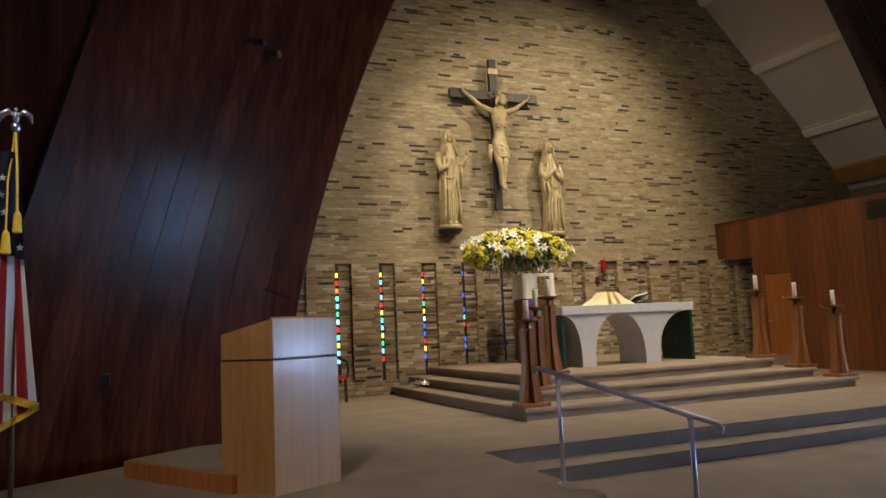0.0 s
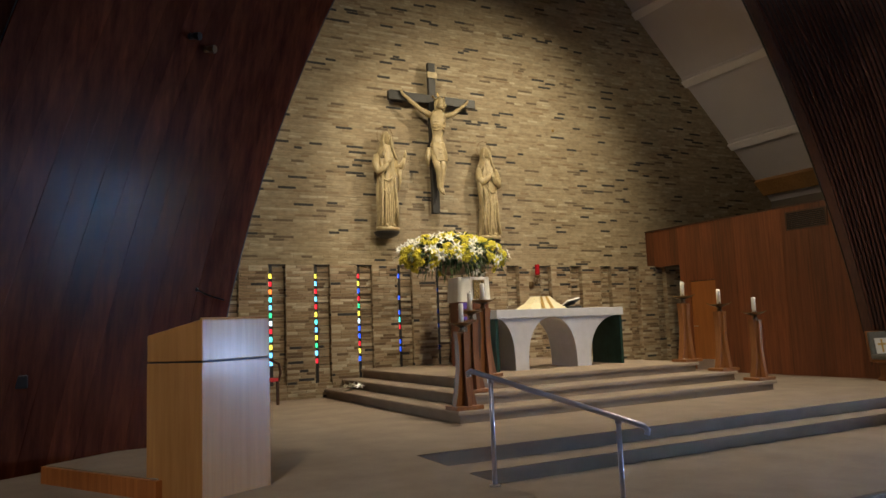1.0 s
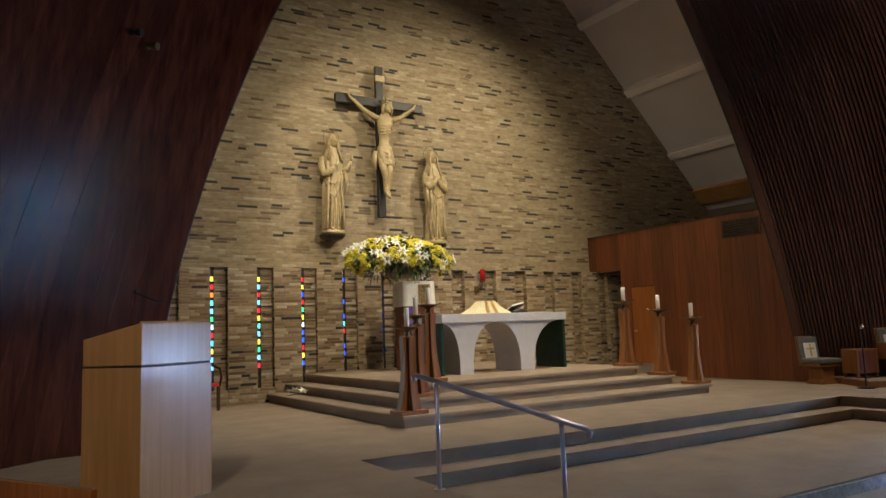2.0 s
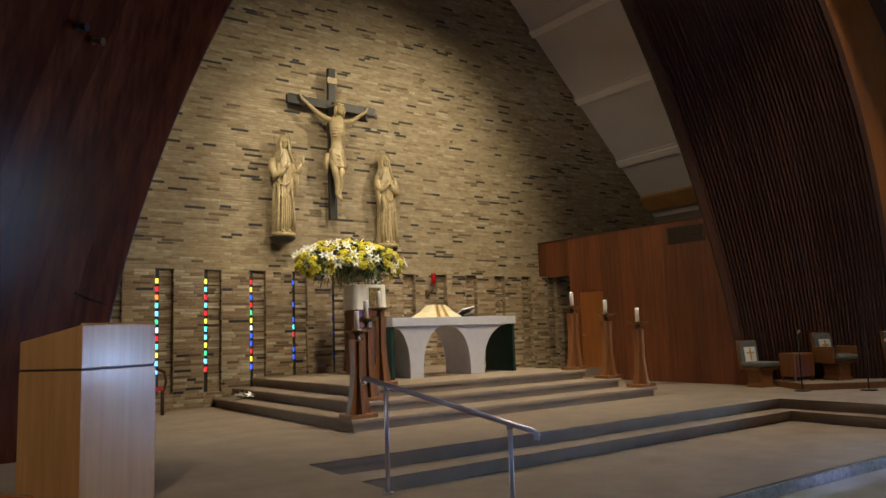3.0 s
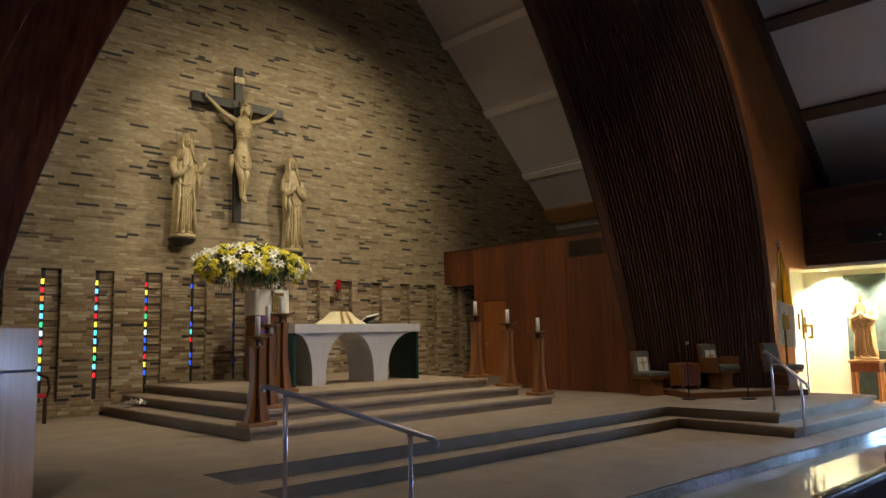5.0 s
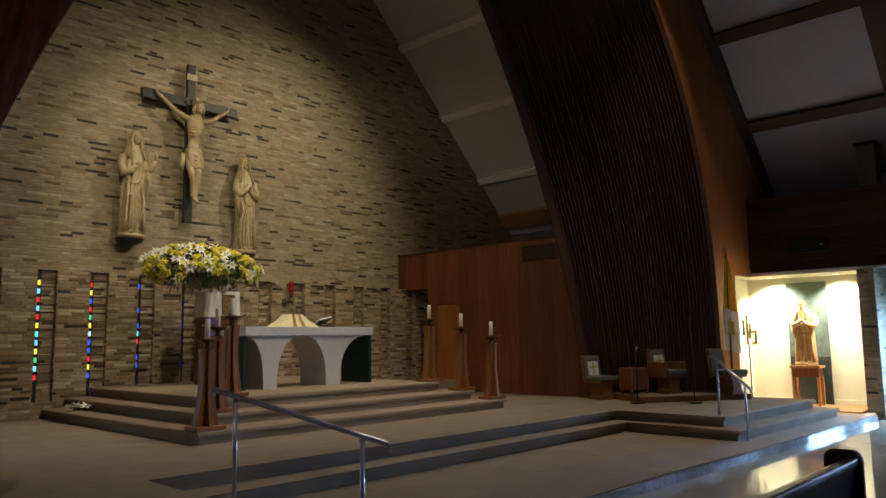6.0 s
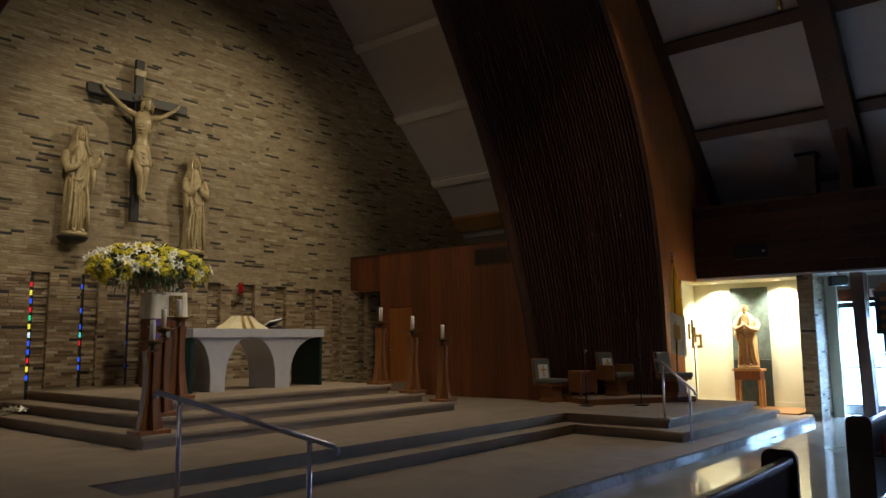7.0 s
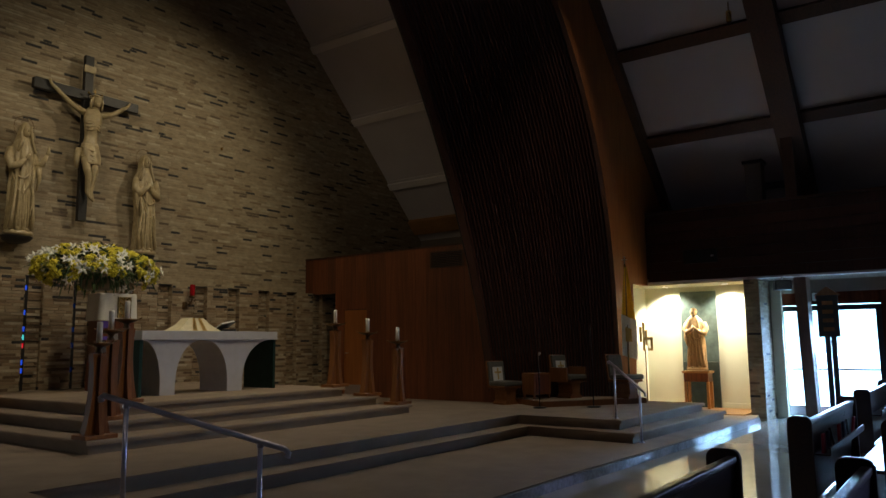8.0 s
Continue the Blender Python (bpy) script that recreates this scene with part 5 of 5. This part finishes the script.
part("cord", tube(B(), [(0, -0.02, 2.27), (-0.03, -0.06, 2.0), (-0.035, -0.07, 1.75)], 0.006, 6), CLOTH_YELLOW, flag, "gold cord")
part("cord", tube(B(), [(0, -0.02, 2.27), (0.012, -0.065, 2.1), (0.016, -0.07, 1.85)], 0.007, 6), CLOTH_YELLOW, flag, "gold cord")
part("tassel", lathe(B(), [(0.006, 1.85), (0.018, 1.83), (0.024, 1.74), (0.02, 1.735)], 10, 0.018, -0.07), CLOTH_YELLOW, flag, "gold tassel")
part("tassel", lathe(B(), [(0.006, 1.75), (0.018, 1.73), (0.026, 1.63), (0.02, 1.625)], 10, -0.035, -0.07), CLOTH_YELLOW, flag, "gold tassel")

papal = thing("church_flag", (15.0, 5.55, Z3), "yellow and white church flag hanging from a pole", "flag", turn=-50)
papal.scale = (1.35, 1.0, 1.0)
part("pole", tube(B(), [(0, 0, 0.04), (0, 0, 2.82)], 0.014, 10), BRONZE, papal, "", True)
part("base", lathe(B(), [(0.14, 0.001), (0.14, 0.03), (0.04, 0.06), (0.03, 0.09)], 20), BRONZE, papal, "", True)
bm = B()
box(bm, -0.008, 0.008, -0.006, 0.006, 2.82, 2.98)
box(bm, -0.04, 0.04, -0.006, 0.006, 2.90, 2.916)
part("finial", bm, STEEL, papal, "small metal cross")
part("yellow_half", drape(B(), (-0.02, -0.09), (0.03, 0.13), (2.75, 2.75), (1.78, 1.66), -0.02, 0.025), CLOTH_YELLOW, papal, "yellow half")
part("white_half", drape(B(), (-0.09, -0.10), (0.13, 0.15), (1.78, 1.66), (0.95, 0.85), -0.022, 0.028), CLOTH_WHITE, papal, "white half")
part("emblem", drape(B(), (-0.05, -0.05), (0.05, 0.05), (1.52, 1.48), (1.22, 1.22), -0.075, 0.01, 4, 4), CLOTH_GOLD, papal, "faded emblem patch")

# ---------------------------------------------------------------- statue alcove
slab = thing("marble_backing", (17.995, 4.995, 0.16), "tall grey-green marble slab behind the alcove statue", "panel")
part("upper_slab", box(B(), -0.035, 0, -0.415, 0.415, 1.03, 2.66, 0.004), SLAB_STONE, slab)
part("lower_slab", box(B(), -0.045, 0, -0.415, 0.415, 0.0, 1.028, 0.004), DARK_SLAB, slab, "darker green lower slab")
table = thing("statue_table", (17.62, 4.97, 0.16), "honey-coloured wooden table under the alcove statue", "table")
soften(part("tabletop", box(B(), -0.19, 0.19, -0.31, 0.31, 0.79, 0.84), GOLD_WOOD, table), 0.006)
part("apron", box(B(), -0.16, 0.16, -0.27, 0.27, 0.60, 0.79), PANEL_WOOD, table)
for x in (-0.13, 0.13):
    for y in (-0.25, 0.25):
        part("leg", box(B(), x - 0.028, x + 0.028, y - 0.028, y + 0.028, 0, 0.60), GOLD_WOOD, table)
st = new("alcove_statue", mesh_of("alcove_statue", robed_figure(True, False), STATUE_WARM, True))
st.matrix_world = pose(17.62, 4.97, 1.0, 0, 0, -80) @ Matrix.Diagonal((0.86, 0.80, 0.735, 1))
tagged(st, "warm carved wooden robed statue standing on the table", "statue")
for ay in (5.62, 4.25):
    can = thing("downlight", (17.55, ay, 2.925), "round recessed ceiling downlight in the alcove", "ceiling light", "alcove downlights")
    part("rim", lathe(B(), [(0.09, 0.004), (0.10, 0.013), (0.075, 0.014)], 20), STEEL, can)
    part("lens", lathe(B(), [(0.065, 0.000), (0.065, 0.012)], 18), LAMP_FACE, can, "glowing lens")
torch = thing("processional_cross", (17.1, 5.98, 0.16), "gilded cross and candle holder on a thin pole", "cross", turn=-62)
part("pole", tube(B(), [(0, 0, 0.03), (0, 0, 1.35)], 0.014, 8), BRONZE, torch)
part("foot", lathe(B(), [(0.12, 0.001), (0.12, 0.02), (0.03, 0.05)], 18), BRONZE, torch)
for a, b, c, d in ((-0.05, 0.0, 1.30, 1.95), (0.01, 0.05, 1.42, 1.78), (-0.12, -0.07, 1.5, 1.85), (0.06, 0.17, 1.30, 1.36), (0.12, 0.17, 1.36, 1.62), (-0.05, 0.17, 1.55, 1.61)):
    soften(part("bar", box(B(), a, b, -0.03, 0.03, c, d), GILT, torch), 0.008)

# ---------------------------------------------------------------- pews
def pew(x0, x1, y, seat=True):
    p = thing("pew", (x0, y, 0), "dark varnished wooden church pew with rounded ends", "pew", "nave pews")
    n = x1 - x0
    for x in (0.0, n - 0.06):
        pts = [(-0.10, 0), (0.13, 0), (0.13, 0.86)]
        pts += [(0.06 + 0.07 * math.cos(a), 0.86 + 0.07 * math.sin(a)) for a in (0.4, 0.8, 1.2, 1.57)]
        pts += [(-0.03 + 0.07 * math.cos(a), 0.86 + 0.07 * math.sin(a)) for a in (1.57, 2.0, 2.4, 2.8, 3.14)]
        b = B()
        lo, hi = [b.verts.new((x, q, z)) for q, z in pts], [b.verts.new((x + 0.06, q, z)) for q, z in pts]
        b.faces.new(lo)
        b.faces.new(hi[::-1])
        for i in range(len(pts)):
            b.faces.new((lo[(i + 1) % len(pts)], lo[i], hi[i], hi[(i + 1) % len(pts)]))
        bmesh.ops.recalc_face_normals(b, faces=b.faces[:])
        soften(part("end_panel", b, PEW_WOOD, p), 0.008)
    b = box(B(), 0.06, n - 0.06, -0.015, 0.015, 0.03, 0.84)
    bmesh.ops.rotate(b, cent=(0, 0, 0.3), matrix=Matrix.Rotation(radians(6), 3, "X"), verts=b.verts)
    part("backrest", b, PEW_WOOD, p)
    soften(part("top_rail", box(B(), 0.06, n - 0.06, -0.085, -0.015, 0.83, 0.885), PEW_WOOD, p), 0.015, 3)
    if seat:
        soften(part("seat", box(B(), 0.06, n - 0.06, 0.02, 0.40, 0.42, 0.455), PEW_WOOD, p), 0.01)
    part("book_rack", box(B(), 0.3, n - 0.3, -0.20, -0.05, 0.52, 0.535), PEW_WOOD, p)
    part("book_rack_front", box(B(), 0.3, n - 0.3, -0.205, -0.19, 0.535, 0.60), PEW_WOOD, p)
    return p


for y, seat in ((1.19, False), (0.38, True)):
    pew(-3.3, 5.93, y, seat)
    pew(8.53, 11.68, y, seat)
    pew(13.2, 16.4, y, seat)
pew(8.53, 11.68, -0.43)
pew(13.2, 16.4, -0.43)
books = random.Random(11)
for k in range(7):
    bk = new("hymnal", mesh_of("hymnal", box(B(), -0.012, 0.012, -0.06, 0.06, 0.0, 0.19, 0.003), (CLOTH_RED, CLOTH_NAVY, BLACK)[k % 3]))
    bk.matrix_world = pose(8.43 + 0.5 + 0.34 * k, 1.19 - 0.125, 0.536, 0, books.uniform(-12, 12), 90)
    tagged(bk, "closed cloth-bound hymn book in a pew rack", "book", "hymn books")

# ---------------------------------------------------------------- hymn board, loudspeakers, wall fixtures
board = thing("hymn_board", (17.42, 2.20, 1.72), "dark wooden hymn board with a gabled top", "sign")
part("panel", box(B(), 0, 0.03, -0.20, 0.20, 0.0, 0.86, 0.004), BLACK_WOOD, board)
b = B()
vs = [b.verts.new(p) for p in ((0, -0.24, 0.86), (0, 0.24, 0.86), (0, 0.0, 1.04), (0.04, -0.24, 0.86), (0.04, 0.24, 0.86), (0.04, 0.0, 1.04))]
for q in ((0, 2, 1), (3, 4, 5), (0, 1, 4, 3), (1, 2, 5, 4), (2, 0, 3, 5)):
    b.faces.new([vs[i] for i in q])
part("gable", b, STAND_WOOD, board)
for k in range(4):
    part("number_bar", box(B(), -0.006, -0.001, -0.10, 0.10, 0.12 + 0.18 * k, 0.20 + 0.18 * k), STAND_WOOD, board, "row of unreadable figures")
part("hanger", tube(B(), [(0.03, 0, 0.5), (0.10, 0.2, 0.5), (0.20, 0.42, 0.5)], 0.01, 6), BLACK, board)
sign = thing("exit_sign", (18.37, 2.42, 2.52), "small lit exit sign with red lettering bars", "sign")
part("housing", box(B(), 0, 0.04, -0.21, 0.21, 0.0, 0.17, 0.004), CEILING_TRIM, sign, "white plastic housing")
for k in range(4):
    part("letter_bar", box(B(), -0.005, -0.001, 0.10 - 0.075 * k, 0.15 - 0.075 * k, 0.03, 0.14), CLOTH_RED, sign, "red bar")
spk = thing("loudspeaker", (17.0, 2.95, 2.96), "small dark loudspeaker hung under the gallery edge", "loudspeaker", turn=25)
part("bracket", tube(B(), [(0, 0, 0.012), (0, 0, -0.06)], 0.012, 8), STEEL, spk)
soften(part("cabinet", box(B(), -0.12, 0.10, -0.16, 0.16, -0.26, -0.06), BLACK, spk), 0.015)
part("grille", box(B(), -0.128, -0.121, -0.14, 0.14, -0.24, -0.08), CLOTH_GREY, spk)
spk = thing("loudspeaker", (16.99, 4.58, 3.38), "flat dark loudspeaker on the boarded fascia", "loudspeaker")
soften(part("cabinet", box(B(), -0.10, 0.005, -0.36, 0.36, 0.0, 0.30), BLACK, spk), 0.01)
part("grille", box(B(), -0.108, -0.101, -0.20, 0.33, 0.03, 0.27), BLACK, spk)
part("dial", lathe(B(), [(0.03, 0.12), (0.03, 0.16)], 14, -0.108, -0.28), STEEL, spk)
duct = thing("duct_box", (17.35, 3.42, 4.64), "grey box housing on the gallery shelf", "housing")
soften(part("column", box(B(), -0.18, 0.18, -0.17, 0.17, 0.0, 0.86), DARK_WALL, duct), 0.01)
part("cap", box(B(), -0.22, 0.22, -0.21, 0.21, 0.862, 0.93, 0.006), BLACK, duct)
soften(part("arm", box(B(), -0.10, 0.10, -0.75, -0.171, 0.30, 0.42), BLACK, duct), 0.006)


def on_west(s, z, proud):
    p = arch_left(s, z)
    return p + Vector((0.62, -0.78, 0)) * proud


wall_rod = thing("wall_bracket", tuple(on_west(0.16, 2.22, 0.02)), "thin black rod bracket on the dark boards", "bracket")
part("mount", ball(B(), (0, 0, 0), (0.02, 0.02, 0.025)), BLACK, wall_rod)
part("rod", tube(B(), [(0, 0, 0), (0.12, -0.04, -0.07), (0.30, -0.06, -0.13)], 0.008, 6), BLACK, wall_rod)
for s, z, lab in ((0.50, 5.0, "small dark swivel spotlight on the arch boards"), (0.43, 4.93, "small brass swivel spotlight on the arch boards")):
    f = thing("wall_spotlight", tuple(on_west(s, z, 0.02)), lab, "spotlight", "small arch spotlights")
    part("mount", ball(B(), (0, 0, 0), (0.04, 0.03, 0.04)), BLACK if s > 0.45 else BRONZE, f)
    part("can", tube(B(), [(0.0, -0.02, 0.0), (0.04, -0.08, -0.02), (0.08, -0.12, -0.03)], [0.02, 0.04, 0.045], 10), BLACK if s > 0.45 else BRONZE, f)
box_ob = thing("socket_box", tuple(on_west(0.66, 1.32, 0.0)), "small black socket box on the dark boards", "socket")
soften(part("box", box(B(), -0.05, 0.05, -0.05, 0.02, -0.06, 0.06), BLACK, box_ob), 0.01)

pend = thing("pendant_lamp", (15.05, 3.2, 7.92), "small brass lamp fixed below the sloping ceiling", "lamp")
part("stem", tube(B(), [(0, 0, 0.22), (0, 0, 0.42)], 0.012, 8), BRONZE, pend)
part("shade", lathe(B(), [(0.05, 0.0), (0.055, 0.2), (0.03, 0.23)], 16), GOLD, pend, "brass cylinder shade", True)

# a red upholstered stool near the brick piers and a lily fallen on the step
stool = thing("server_chair", (3.72, 12.55, Z3), "small dark wooden chair with red upholstery", "chair", turn=28)
part("seat", box(B(), -0.2, 0.2, -0.2, 0.2, 0.40, 0.46, 0.01), CLOTH_RED, stool)
for x in (-0.18, 0.18):
    for y in (-0.18, 0.18):
        part("leg", box(B(), x - 0.02, x + 0.02, y - 0.02, y + 0.02, 0, 0.40 if y < 0 else 1.24), PEW_WOOD, stool)
part("backrest", box(B(), -0.16, 0.16, 0.165, 0.195, 0.5, 1.16, 0.008), CLOTH_RED, stool)
for sx in (-1, 1):
    part("armrest", tube(B(), [(sx * 0.19, 0.18, 0.80), (sx * 0.20, 0.0, 0.76), (sx * 0.22, -0.18, 0.70), (sx * 0.22, -0.22, 0.55), (sx * 0.20, -0.19, 0.40)], [0.02, 0.024, 0.026, 0.024, 0.02], 8), PEW_WOOD, stool)
spray_thing = thing("cut_lilies", (5.28, 12.2, D1), "few white lilies lying on the carpeted step", "flowers")
for k in range(5):
    ob = new("lily", lily)
    ob.parent = spray_thing
    ob.matrix_local = pose(0.09 * k - 0.18, 0.06 * (k % 3), 0.06, 30 * (k % 3) - 20, 20 * (k % 2), 70 * k)
part("stem", tube(B(), [(-0.2, 0, 0.01), (0.0, 0.05, 0.03), (0.25, 0.02, 0.02)], 0.006, 5), LEAF, spray_thing)

# ---------------------------------------------------------------- single bricks of the nearest piers
shared = {}
for a, z, l, h in single:
    key = (round(l, 2), round(h, 3), rnd.choice((0.010, 0.012, 0.016)))
    if key not in shared:
        one = Bricks()
        one.add(Vector((0, 0, 0)), EX, EZ, -EY, key[0], key[1], key[2])
        me = bpy.data.meshes.new("brick")
        me.from_pydata(one.verts, [], one.faces)
        me.materials.append(BRICK_ONE)
        shared[key] = me
    ob = new("brick", shared[key])
    ob.parent = wall
    ob.location = (a, PIER_Y + 0.013, z)
